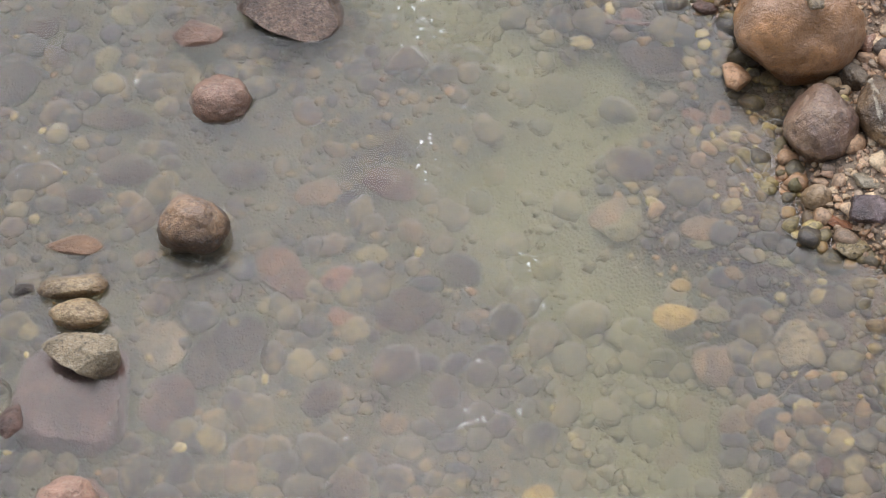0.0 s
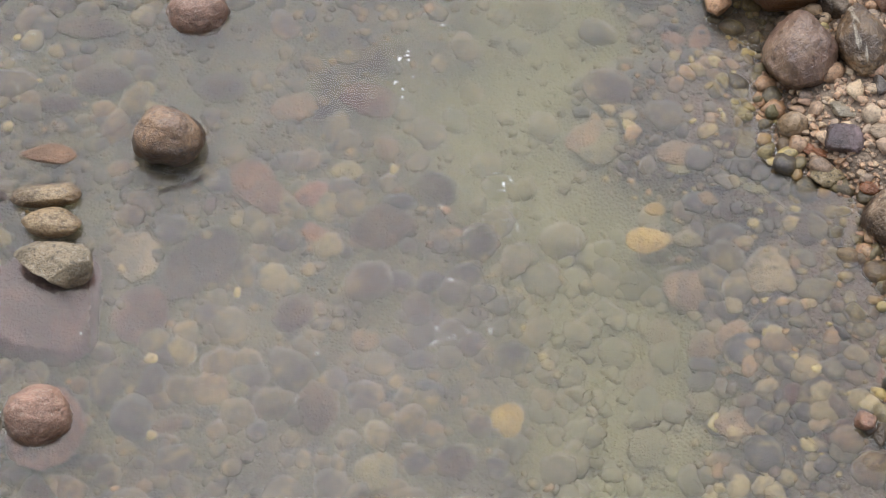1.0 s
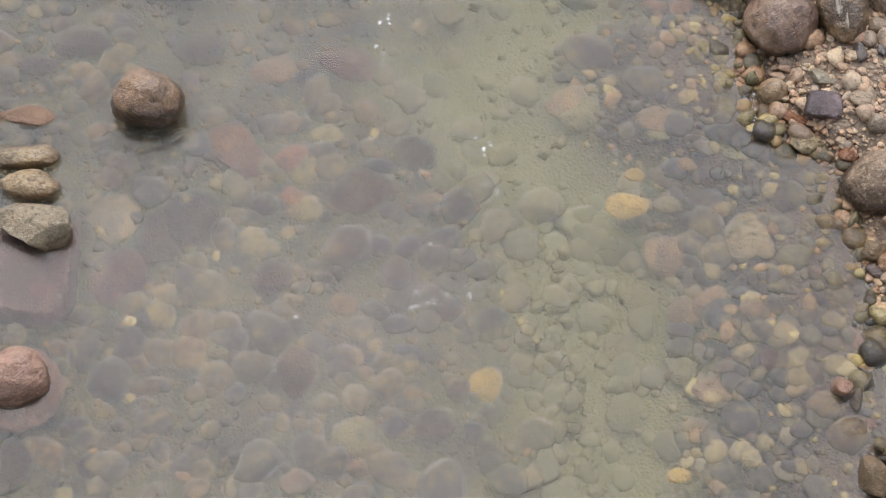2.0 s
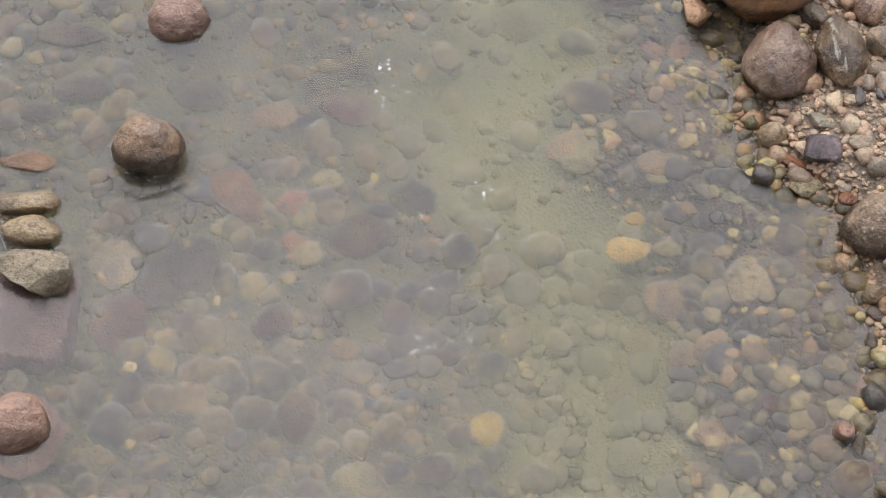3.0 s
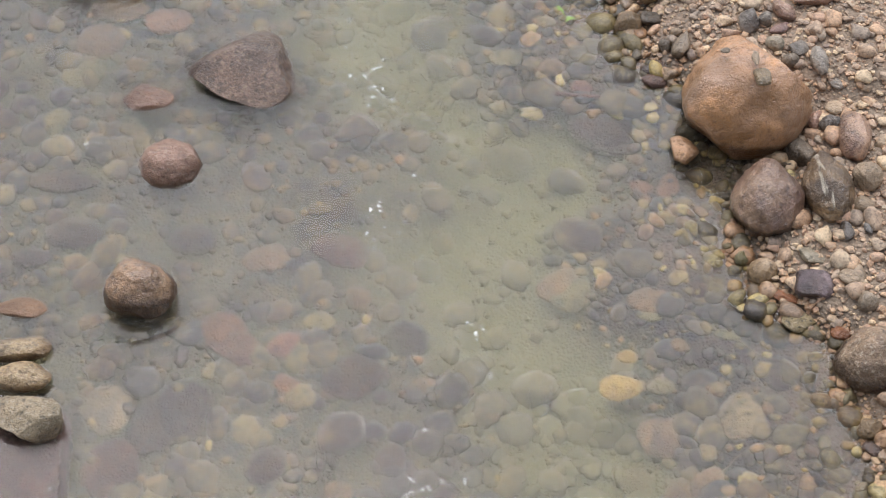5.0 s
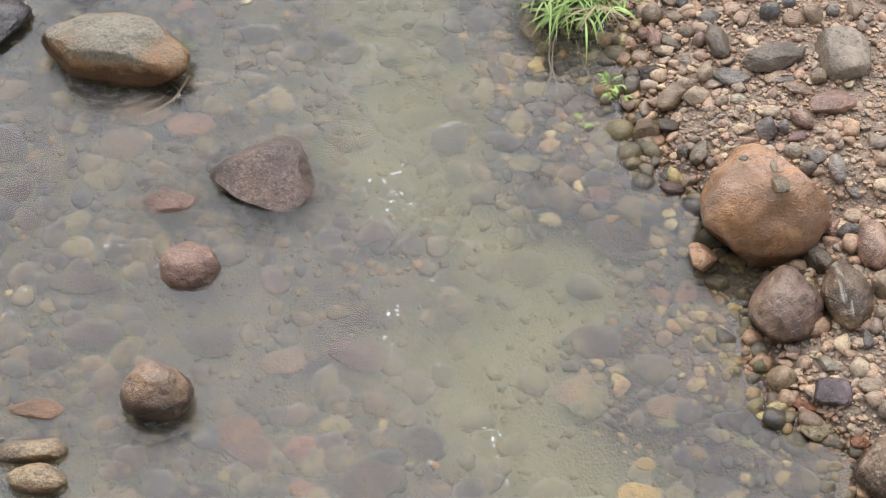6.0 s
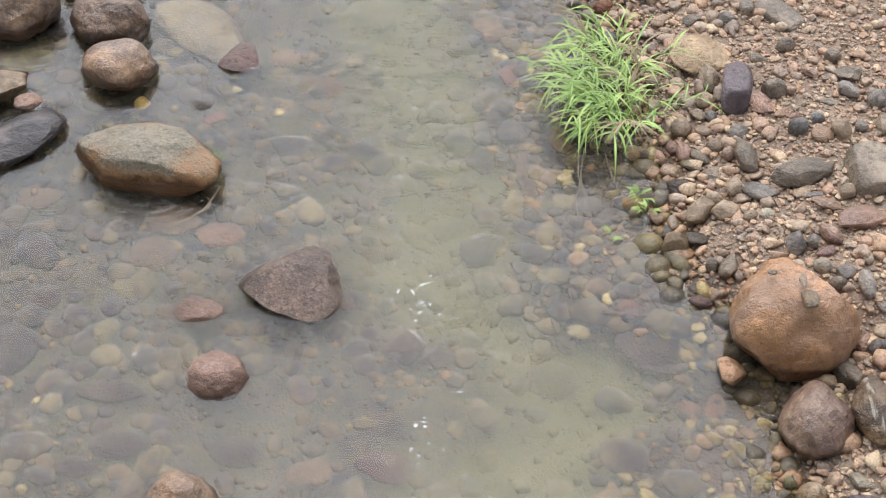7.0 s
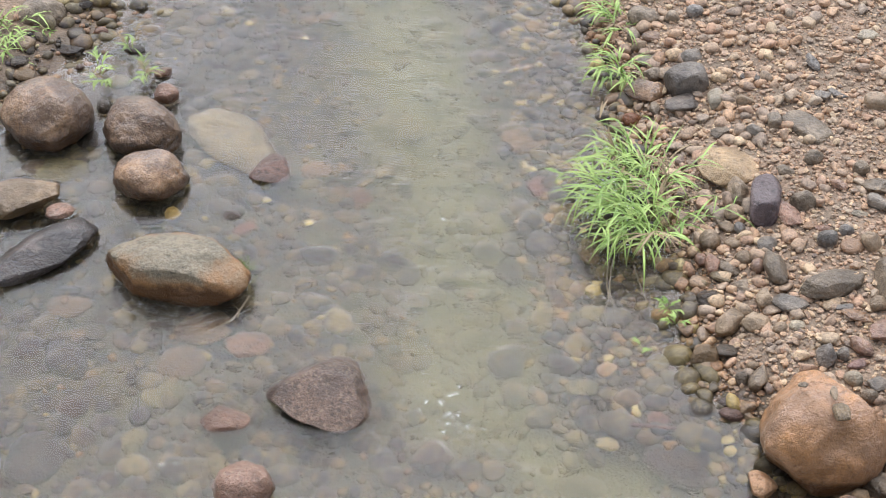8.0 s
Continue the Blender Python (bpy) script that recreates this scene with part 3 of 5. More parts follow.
stone("submerged_cobble", "smooth-edged orange-brown cobble under the clear stream water", 1.139, 4.464, -0.091, 0.082, 0.049, 0.024, 80, "orange", "s", 4, 64)
stone("submerged_boulder", "large rounded tan boulder under the clear stream water", 1.017, 3.882, -0.079, 0.101, 0.061, 0.025, 0, "tan", "r", 4, 65)
stone("submerged_cobble", "smooth-edged olive yellow cobble under the clear stream water", 1.002, 3.822, -0.096, 0.052, 0.037, 0.015, 0, "olive", "s", 3, 66)
stone("submerged_cobble", "rounded olive yellow cobble under the clear stream water", 1.219, 3.749, -0.055, 0.039, 0.026, 0.011, -164, "olive", "r", 3, 67)
stone("submerged_cobble", "smooth-edged olive yellow cobble under the clear stream water", 1.279, 3.704, -0.055, 0.067, 0.026, 0.011, 173, "olive", "s", 4, 68)
stone("submerged_cobble", "rounded tan cobble under the clear stream water", 1.099, 3.683, -0.111, 0.046, 0.034, 0.014, 172, "tan", "r", 3, 69)
stone("submerged_cobble", "rounded dark wet cobble under the clear stream water", 1.168, 3.627, -0.103, 0.058, 0.037, 0.018, 90, "dark", "r", 3, 70)
stone("submerged_cobble", "smooth-edged grey cobble under the clear stream water", 1.334, 3.619, -0.058, 0.082, 0.036, 0.018, 90, "grey", "s", 4, 71)
stone("submerged_boulder", "large rounded grey boulder under the clear stream water", 1.460, 3.522, -0.055, 0.093, 0.089, 0.037, 0, "grey", "r", 4, 72)
stone("submerged_cobble", "smooth-edged orange-brown cobble under the clear stream water", 1.075, 3.058, -0.168, 0.081, 0.056, 0.025, -159, "orange", "s", 4, 73)
stone("submerged_cobble", "rounded olive yellow cobble under the clear stream water", 1.182, 2.966, -0.125, 0.076, 0.053, 0.023, 0, "olive", "r", 4, 74)
stone("submerged_boulder", "large smooth-edged tan boulder under the clear stream water", 1.137, 2.723, -0.141, 0.105, 0.062, 0.028, -174, "tan", "s", 4, 75)
stone("submerged_cobble", "rounded grey cobble under the clear stream water", 1.584, 3.068, -0.064, 0.082, 0.049, 0.021, 166, "grey", "r", 4, 76)
stone("submerged_cobble", "rounded pinkish brown cobble under the clear stream water", 1.657, 2.861, -0.032, 0.075, 0.045, 0.021, 130, "pink", "r", 4, 77)
stone("submerged_cobble", "rounded tan cobble under the clear stream water", 1.595, 2.819, -0.057, 0.088, 0.029, 0.014, 117, "tan", "r", 4, 78)
stone("submerged_cobble", "rounded pinkish brown cobble under the clear stream water", 1.534, 2.808, -0.060, 0.050, 0.034, 0.017, 90, "pink", "r", 3, 79)
stone("submerged_boulder", "large smooth-edged purple-brown boulder under the clear stream water", 1.477, 2.677, -0.077, 0.084, 0.080, 0.035, 0, "purple", "s", 4, 80)
stone("cobble", "angular pinkish brown cobble standing in the shallow stream", 1.536, 2.689, 0.000, 0.047, 0.037, 0.042, 84, "pink", "a", 3, 81)
stone("cobble", "smooth-edged grey cobble standing in the shallow stream", 1.581, 2.640, 0.000, 0.051, 0.024, 0.015, 70, "grey", "s", 3, 82)
stone("submerged_cobble", "rounded pinkish brown cobble under the clear stream water", 1.647, 2.665, -0.066, 0.053, 0.047, 0.023, 90, "pink", "r", 3, 83)
stone("submerged_cobble", "rounded pinkish brown cobble under the clear stream water", 1.628, 2.566, -0.030, 0.058, 0.043, 0.019, 0, "pink", "r", 4, 84)
stone("submerged_cobble", "rounded red-brown cobble under the clear stream water", 1.329, 2.815, -0.077, 0.056, 0.052, 0.025, 90, "redbrown", "r", 4, 85)
stone("submerged_cobble", "angular cream cobble under the clear stream water", 1.381, 2.624, -0.068, 0.047, 0.025, 0.012, 144, "cream", "a", 3, 86)
stone("submerged_pebble", "small smooth-edged yellow pebble under the clear stream water", 1.520, 2.924, -0.053, 0.026, 0.018, 0.009, 90, "yellow", "s", 2, 87)
stone("pebble", "small rounded cream pebble standing in the shallow stream", 1.655, 3.002, 0.000, 0.032, 0.021, 0.023, 49, "cream", "r", 3, 88)
stone("submerged_pebble", "small smooth-edged grey pebble under the clear stream water", 1.662, 3.083, -0.026, 0.038, 0.030, 0.015, 90, "grey", "s", 3, 89)
stone("submerged_cobble", "smooth-edged cream cobble under the clear stream water", 1.446, 3.848, -0.033, 0.053, 0.046, 0.022, 90, "cream", "s", 3, 90)
stone("submerged_cobble", "smooth-edged cream cobble under the clear stream water", 1.383, 3.787, -0.025, 0.043, 0.034, 0.014, 0, "cream", "s", 3, 91)
stone("submerged_cobble", "rounded grey-brown cobble under the clear stream water", 1.204, 3.917, -0.047, 0.076, 0.057, 0.028, 90, "greybrown", "r", 4, 92)
stone("submerged_cobble", "rounded grey cobble under the clear stream water", 1.346, 3.914, -0.041, 0.061, 0.054, 0.022, 0, "grey", "r", 4, 93)
stone("cobble", "smooth-edged speckled tan granite cobble on the gravel bank", 1.544, 3.735, 0.011, 0.066, 0.058, 0.024, 0, "speckle", "s", 4, 94)
stone("cobble", "smooth-edged rust orange cobble on the gravel bank", 1.690, 3.663, 0.030, 0.045, 0.036, 0.015, 170, "rust", "s", 3, 95)
stone("boulder", "large rounded grey-brown granite boulder standing in the shallow stream", 1.783, 3.510, 0.056, 0.146, 0.129, 0.133, 0, "greyboulder", "r", 5, 96)
stone("cobble", "smooth-edged tan cobble on the gravel bank", 1.726, 3.243, 0.022, 0.054, 0.044, 0.041, -154, "tan", "s", 4, 97)
stone("cobble", "smooth-edged brown granite cobble on the gravel bank", 1.724, 3.163, 0.007, 0.041, 0.036, 0.016, 0, "brown", "s", 3, 98)
stone("cobble", "rounded tan cobble standing in the shallow stream", 1.440, 3.955, 0.025, 0.060, 0.055, 0.060, 0, "tan", "r", 4, 99)
stone("pebble", "small smooth-edged olive yellow pebble on the gravel bank", 1.371, 4.035, 0.015, 0.038, 0.031, 0.031, -154, "olive", "s", 3, 100)
stone("cobble", "angular rust orange cobble on the gravel bank", 1.511, 3.833, 0.027, 0.081, 0.027, 0.016, 154, "rust", "a", 4, 101)
stone("cobble", "blocky dark purple cobble on the gravel bank", 1.614, 3.860, 0.074, 0.077, 0.067, 0.027, 0, "purpleblock", "k", 4, 102)
stone("cobble", "angular cream cobble on the gravel bank", 1.627, 3.978, 0.091, 0.062, 0.046, 0.018, 161, "cream", "a", 4, 103)
stone("cobble", "rounded tan cobble on the gravel bank", 1.758, 3.869, 0.112, 0.056, 0.048, 0.019, -167, "tan", "r", 4, 104)
stone("pebble", "small rounded cream pebble on the gravel bank", 1.694, 4.094, 0.116, 0.024, 0.021, 0.018, 0, "cream", "r", 2, 105)
stone("cobble", "angular dark wet cobble on the gravel bank", 1.771, 4.062, 0.141, 0.052, 0.033, 0.034, 106, "dark", "a", 3, 106)
stone("pebble", "small angular blue-grey pebble on the gravel bank", 1.848, 4.075, 0.150, 0.040, 0.020, 0.021, 98, "bluegrey", "a", 3, 107)
stone("cobble", "smooth-edged grey-brown cobble on the gravel bank", 1.793, 3.750, 0.109, 0.045, 0.042, 0.045, 90, "greybrown", "s", 3, 108)
stone("pebble", "small angular grey pebble on the gravel bank", 1.735, 3.956, 0.113, 0.028, 0.024, 0.010, 0, "grey", "a", 3, 109)
stone("pebble", "small smooth-edged grey-brown pebble on the gravel bank", 1.616, 4.508, 0.022, 0.034, 0.031, 0.034, 0, "greybrown", "s", 3, 110)
stone("cobble", "angular bright orange cobble standing in the shallow stream", 1.202, 4.599, 0.020, 0.077, 0.070, 0.035, 90, "flame", "a", 4, 111)
stone("pebble", "small smooth-edged grey-brown pebble on the gravel bank", 1.465, 4.490, 0.016, 0.037, 0.034, 0.036, 90, "greybrown", "s", 3, 112)
stone("boulder", "large rounded white-streaked brown boulder on the gravel bank", 1.723, 4.270, 0.156, 0.170, 0.102, 0.107, 95, "zebra", "r", 5, 113)
stone("boulder", "large rounded purple-brown boulder on the gravel bank", 1.487, 4.261, 0.104, 0.178, 0.140, 0.147, 86, "purple", "r", 5, 114, 47, (42,.82),(140,.80),(-140,.88),(.3,-.6,.7,.86))
stone("cobble", "smooth-edged grey-brown cobble on the gravel bank", 1.674, 4.557, 0.053, 0.093, 0.054, 0.051, 142, "greybrown", "s", 4, 115)
stone("cobble", "smooth-edged dark wet cobble on the gravel bank", 1.810, 4.675, 0.096, 0.044, 0.039, 0.044, 0, "dark", "s", 3, 116)
stone("boulder", "large rounded purple-brown boulder on the gravel bank", 1.891, 4.580, 0.131, 0.137, 0.068, 0.072, 83, "purple", "r", 4, 117)
stone("cobble", "smooth-edged tan cobble on the gravel bank", 1.886, 4.323, 0.164, 0.064, 0.062, 0.065, 90, "tan", "s", 4, 118)
stone("cobble", "smooth-edged tan cobble on the gravel bank", 1.848, 4.182, 0.158, 0.046, 0.044, 0.046, 90, "tan", "s", 3, 119)
stone("cobble", "smooth-edged pinkish brown cobble on the gravel bank", 1.763, 4.724, 0.077, 0.058, 0.032, 0.034, 67, "pink", "s", 3, 120)
stone("cobble", "smooth-edged brown granite cobble standing in the shallow stream", 1.149, 5.096, 0.011, 0.069, 0.041, 0.026, -171, "brown", "s", 4, 121)
stone("cobble", "smooth-edged red-brown cobble standing in the shallow stream", 1.131, 5.021, 0.000, 0.056, 0.049, 0.025, 0, "redbrown", "s", 3, 122)
stone("cobble", "smooth-edged tan cobble standing in the shallow stream", 1.049, 5.353, 0.026, 0.065, 0.057, 0.062, 0, "tan", "s", 4, 123)
stone("cobble", "smooth-edged grey cobble on the gravel bank", 1.148, 5.356, 0.059, 0.052, 0.039, 0.020, 0, "grey", "s", 3, 124)
stone("cobble", "smooth-edged grey-brown cobble on the gravel bank", 1.257, 5.155, 0.081, 0.071, 0.044, 0.046, 67, "greybrown", "s", 4, 125)
stone("pebble", "small smooth-edged grey-brown pebble on the gravel bank", 1.189, 5.181, 0.056, 0.032, 0.030, 0.033, 0, "greybrown", "s", 3, 126)
stone("pebble", "small smooth-edged tan pebble on the gravel bank", 1.243, 5.247, 0.078, 0.030, 0.026, 0.023, 0, "tan", "s", 2, 127)
stone("boulder", "large rounded rusty orange granite boulder on the gravel bank", 1.486, 4.800, 0.118, 0.283, 0.266, 0.300, 0, "heart", "r", 5, 128, 44, (50,.60),(-130,.80),(158,.9),(95,.93),(-.1,-.1,1,.86))
stone("pebble", "small angular purple-brown pebble lying on the large rusty boulder", 1.389, 5.066, 0.179, 0.030, 0.019, 0.020, 122, "purple", "a", 2, 129)
stone("pebble", "small angular grey-brown pebble lying on the large rusty boulder", 1.354, 4.817, 0.381, 0.021, 0.017, 0.009, 154, "greybrown", "a", 2, 130)
stone("pebble", "small smooth-edged tan pebble lying on the large rusty boulder", 1.461, 4.750, 0.407, 0.045, 0.016, 0.011, 87, "tan", "s", 3, 131)
stone("pebble", "small blocky grey-brown pebble lying on the large rusty boulder", 1.484, 4.670, 0.376, 0.047, 0.034, 0.014, 90, "olivebrown", "k", 3, 132)
stone("cobble", "rounded cream cobble on the gravel bank", 1.636, 5.089, 0.162, 0.044, 0.036, 0.037, 153, "cream", "r", 3, 133)
stone("cobble", "smooth-edged grey cobble on the gravel bank", 1.726, 5.057, 0.167, 0.050, 0.044, 0.021, 0, "grey", "s", 3, 134)
stone("pebble", "small rounded grey-brown pebble on the gravel bank", 1.689, 4.994, 0.155, 0.038, 0.034, 0.033, 0, "greybrown", "r", 3, 135)
stone("pebble", "small rounded grey-brown pebble on the gravel bank", 1.636, 4.975, 0.129, 0.032, 0.025, 0.010, 153, "greybrown", "r", 3, 136)
stone("cobble", "rounded grey cobble on the gravel bank", 1.802, 4.974, 0.173, 0.080, 0.038, 0.040, 93, "grey", "r", 4, 137)
stone("pebble", "small angular grey pebble on the gravel bank", 1.862, 4.874, 0.139, 0.040, 0.030, 0.016, 0, "grey", "a", 3, 138)
stone("cobble", "rounded tan cobble on the gravel bank", 1.856, 4.770, 0.098, 0.049, 0.043, 0.019, 0, "tan", "r", 3, 139)
stone("pebble", "small rounded dark wet pebble on the gravel bank", 1.834, 4.674, 0.100, 0.037, 0.033, 0.037, 0, "dark", "r", 3, 140)
stone("cobble", "smooth-edged dark wet cobble on the gravel bank", 1.548, 5.234, 0.163, 0.071, 0.049, 0.051, 83, "dark", "s", 4, 141)
stone("pebble", "small smooth-edged grey pebble on the gravel bank", 1.613, 5.230, 0.168, 0.039, 0.034, 0.038, 0, "grey", "s", 3, 142)
stone("cobble", "rounded purple-brown cobble on the gravel bank", 1.697, 5.269, 0.183, 0.064, 0.036, 0.038, 130, "purple", "r", 3, 143)
stone("cobble", "angular red-brown cobble on the gravel bank", 1.670, 5.182, 0.164, 0.058, 0.030, 0.017, -155, "redbrown", "a", 3, 144)
stone("cobble", "angular dark wet cobble standing in the shallow stream", 1.121, 5.737, 0.000, 0.115, 0.084, 0.087, 63, "dark", "a", 4, 145)
stone("cobble", "smooth-edged grey-brown cobble standing in the shallow stream", 1.274, 5.772, 0.000, 0.102, 0.101, 0.093, 0, "greybrown", "s", 4, 146)
stone("cobble", "smooth-edged tan cobble on the gravel bank", 1.172, 5.516, 0.083, 0.093, 0.057, 0.061, 59, "tan", "s", 4, 147)
stone("cobble", "smooth-edged tan cobble on the gravel bank", 1.275, 5.495, 0.108, 0.066, 0.056, 0.045, 158, "tan", "s", 4, 148)
stone("pebble", "small rounded tan pebble on the gravel bank", 1.378, 5.438, 0.127, 0.035, 0.031, 0.029, 0, "tan", "r", 3, 149)
stone("pebble", "small rounded cream pebble on the gravel bank", 1.452, 5.440, 0.140, 0.037, 0.033, 0.022, 0, "cream", "r", 3, 150)
stone("cobble", "smooth-edged grey cobble on the gravel bank", 1.439, 5.590, 0.141, 0.088, 0.061, 0.033, 148, "grey", "s", 4, 151)
stone("cobble", "angular tan cobble on the gravel bank", 1.339, 5.626, 0.125, 0.068, 0.045, 0.048, 67, "tan", "a", 3, 152)
stone("boulder", "large smooth-edged grey-brown boulder on the gravel bank", 1.646, 5.669, 0.186, 0.165, 0.084, 0.055, -166, "greybrown", "s", 5, 153)
stone("boulder", "large blocky grey-brown boulder on the gravel bank", 1.942, 5.653, 0.215, 0.155, 0.115, 0.075, 90, "greybrown", "k", 4, 154)
stone("boulder", "large smooth-edged pinkish brown boulder on the gravel bank", 1.842, 5.348, 0.203, 0.114, 0.074, 0.038, -170, "pink", "s", 4, 155)
stone("cobble", "angular brown granite cobble on the gravel bank", 1.716, 5.466, 0.182, 0.078, 0.043, 0.022, 171, "brown", "a", 4, 156)
stone("pebble", "small smooth-edged tan pebble on the gravel bank", 1.811, 5.530, 0.200, 0.040, 0.035, 0.039, 0, "tan", "s", 3, 157)
stone("cobble", "smooth-edged tan cobble on the gravel bank", 1.621, 5.565, 0.166, 0.062, 0.031, 0.017, -139, "tan", "s", 3, 158)
stone("cobble", "smooth-edged blue-grey cobble on the gravel bank", 1.678, 5.532, 0.173, 0.055, 0.027, 0.014, 0, "bluegrey", "s", 3, 159)
stone("cobble", "smooth-edged grey-brown cobble on the gravel bank", 1.404, 5.823, 0.142, 0.115, 0.054, 0.057, 97, "greybrown", "s", 4, 160)
stone("pebble", "small smooth-edged purple-brown pebble on the gravel bank", 1.332, 5.870, 0.119, 0.044, 0.039, 0.044, -157, "purple", "s", 3, 161)
stone("pebble", "small rounded tan pebble on the gravel bank", 1.280, 5.949, 0.103, 0.045, 0.039, 0.035, 0, "tan", "r", 3, 162)
stone("cobble", "smooth-edged grey-brown cobble on the gravel bank", 1.213, 5.907, 0.075, 0.060, 0.039, 0.021, 141, "greybrown", "s", 3, 163)
stone("cobble", "smooth-edged pinkish brown cobble on the gravel bank", 1.140, 5.948, 0.060, 0.058, 0.037, 0.039, 90, "pink", "s", 3, 164)
stone("pebble", "small smooth-edged pinkish brown pebble on the gravel bank", 1.093, 5.994, 0.045, 0.034, 0.032, 0.036, 0, "pink", "s", 3, 165)
stone("cobble", "angular cream cobble on the gravel bank", 1.171, 5.856, 0.059, 0.058, 0.034, 0.018, 152, "cream", "a", 3, 166)
stone("pebble", "small rounded cream pebble on the gravel bank", 1.086, 5.840, 0.030, 0.029, 0.025, 0.022, 0, "cream", "r", 2, 167)
stone("cobble", "rounded tan cobble on the gravel bank", 1.140, 6.102, 0.077, 0.056, 0.053, 0.056, 90, "tan", "r", 3, 168)
stone("cobble", "rounded tan cobble on the gravel bank", 1.247, 6.073, 0.092, 0.048, 0.036, 0.018, 0, "tan", "r", 3, 169)
stone("cobble", "smooth-edged grey cobble on the gravel bank", 1.390, 6.022, 0.129, 0.059, 0.050, 0.025, -162, "grey", "s", 3, 170)
stone("pebble", "small smooth-edged blue-grey pebble on the gravel bank", 1.280, 6.156, 0.111, 0.044, 0.029, 0.031, 112, "bluegrey", "s", 3, 171)
stone("pebble", "small smooth-edged tan pebble on the gravel bank", 1.227, 6.188, 0.095, 0.048, 0.035, 0.024, 147, "tan", "s", 3, 172)
stone("cobble", "rounded tan cobble on the gravel bank", 1.265, 6.273, 0.117, 0.051, 0.045, 0.042, 0, "tan", "r", 3, 173)
stone("cobble", "smooth-edged tan cobble on the gravel bank", 1.299, 6.413, 0.136, 0.099, 0.052, 0.054, 93, "tan", "s", 4, 174)
stone("cobble", "blocky dark purple cobble on the gravel bank", 1.413, 6.301, 0.169, 0.141, 0.078, 0.082, 82, "purpleblock", "k", 4, 175)
stone("cobble", "angular pinkish brown cobble on the gravel bank", 1.515, 6.207, 0.163, 0.107, 0.055, 0.033, 120, "pink", "a", 4, 176)
stone("cobble", "smooth-edged grey-brown cobble on the gravel bank", 1.587, 6.271, 0.188, 0.062, 0.054, 0.062, 0, "greybrown", "s", 3, 177)
stone("cobble", "rounded orange-brown cobble on the gravel bank", 1.766, 5.948, 0.186, 0.060, 0.053, 0.021, 0, "orange", "r", 3, 178)
stone("cobble", "smooth-edged blue-grey cobble on the gravel bank", 1.667, 5.991, 0.190, 0.055, 0.048, 0.055, 0, "bluegrey", "s", 3, 179)
stone("pebble", "small smooth-edged blue-grey pebble on the gravel bank", 1.756, 6.058, 0.191, 0.039, 0.035, 0.030, 0, "bluegrey", "s", 3, 180)
stone("cobble", "smooth-edged tan cobble on the gravel bank", 1.854, 5.955, 0.208, 0.057, 0.047, 0.049, 90, "tan", "s", 3, 181)
stone("cobble", "rounded grey cobble on the gravel bank", 2.057, 6.164, 0.230, 0.056, 0.049, 0.055, 0, "grey", "r", 3, 182)
stone("cobble", "angular grey-brown cobble on the gravel bank", 1.963, 6.377, 0.215, 0.082, 0.063, 0.031, 150, "greybrown", "a", 4, 183)
stone("cobble", "angular grey cobble on the gravel bank", 1.928, 6.245, 0.215, 0.069, 0.035, 0.039, 138, "grey", "a", 3, 184)
stone("cobble", "angular tan cobble on the gravel bank", 1.674, 6.304, 0.181, 0.054, 0.038, 0.018, 168, "tan", "a", 3, 185)
stone("cobble", "angular purple-brown cobble on the gravel bank", 1.779, 6.395, 0.198, 0.053, 0.033, 0.027, 143, "purple", "a", 3, 186)
stone("pebble", "small rounded grey pebble on the gravel bank", 1.950, 5.979, 0.208, 0.034, 0.030, 0.028, 0, "grey", "r", 3, 187)
stone("cobble", "smooth-edged tan cobble on the gravel bank", 2.045, 5.979, 0.220, 0.064, 0.036, 0.038, 83, "tan", "s", 3, 188)
stone("cobble", "smooth-edged cream cobble on the gravel bank", 1.841, 6.184, 0.194, 0.048, 0.022, 0.011, 171, "cream", "s", 3, 189)
stone("cobble", "smooth-edged orange-brown cobble on the gravel bank", 1.611, 6.127, 0.167, 0.058, 0.027, 0.014, -145, "orange", "s", 3, 190)
stone("pebble", "small smooth-edged pinkish brown pebble on the gravel bank", 1.659, 6.100, 0.173, 0.040, 0.026, 0.013, 0, "pink", "s", 3, 191)
stone("boulder", "large smooth-edged ochre boulder on the gravel bank", 1.280, 6.630, 0.137, 0.168, 0.158, 0.050, 0, "ochre", "s", 5, 192)
stone("cobble", "smooth-edged tan cobble on the gravel bank", 1.304, 6.420, 0.136, 0.080, 0.049, 0.052, 90, "tan", "s", 3, 193)
stone("cobble", "smooth-edged grey-brown cobble on the gravel bank", 0.961, 8.055, 0.119, 0.095, 0.084, 0.059, 0, "greybrown", "s", 4, 194)
stone("pebble", "small smooth-edged grey-brown pebble on the gravel bank", 0.890, 7.892, 0.082, 0.066, 0.041, 0.043, 90, "greybrown", "s", 3, 195)
stone("cobble", "smooth-edged brown granite cobble on the gravel bank", 0.996, 7.862, 0.103, 0.066, 0.053, 0.023, 0, "brown", "s", 3, 196)
stone("pebble", "small smooth-edged tan pebble on the gravel bank", 0.914, 7.786, 0.083, 0.044, 0.038, 0.041, 0, "tan", "s", 3, 197)
stone("cobble", "angular grey-brown cobble on the gravel bank", 0.981, 7.641, 0.090, 0.097, 0.065, 0.029, 166, "greybrown", "a", 4, 198)
stone("cobble", "smooth-edged grey cobble on the gravel bank", 1.187, 7.608, 0.141, 0.070, 0.062, 0.032, 0, "grey", "s", 3, 199)
stone("cobble", "blocky dark grey cobble on the gravel bank", 1.139, 7.370, 0.141, 0.120, 0.097, 0.077, -153, "darkgrey", "k", 4, 200)
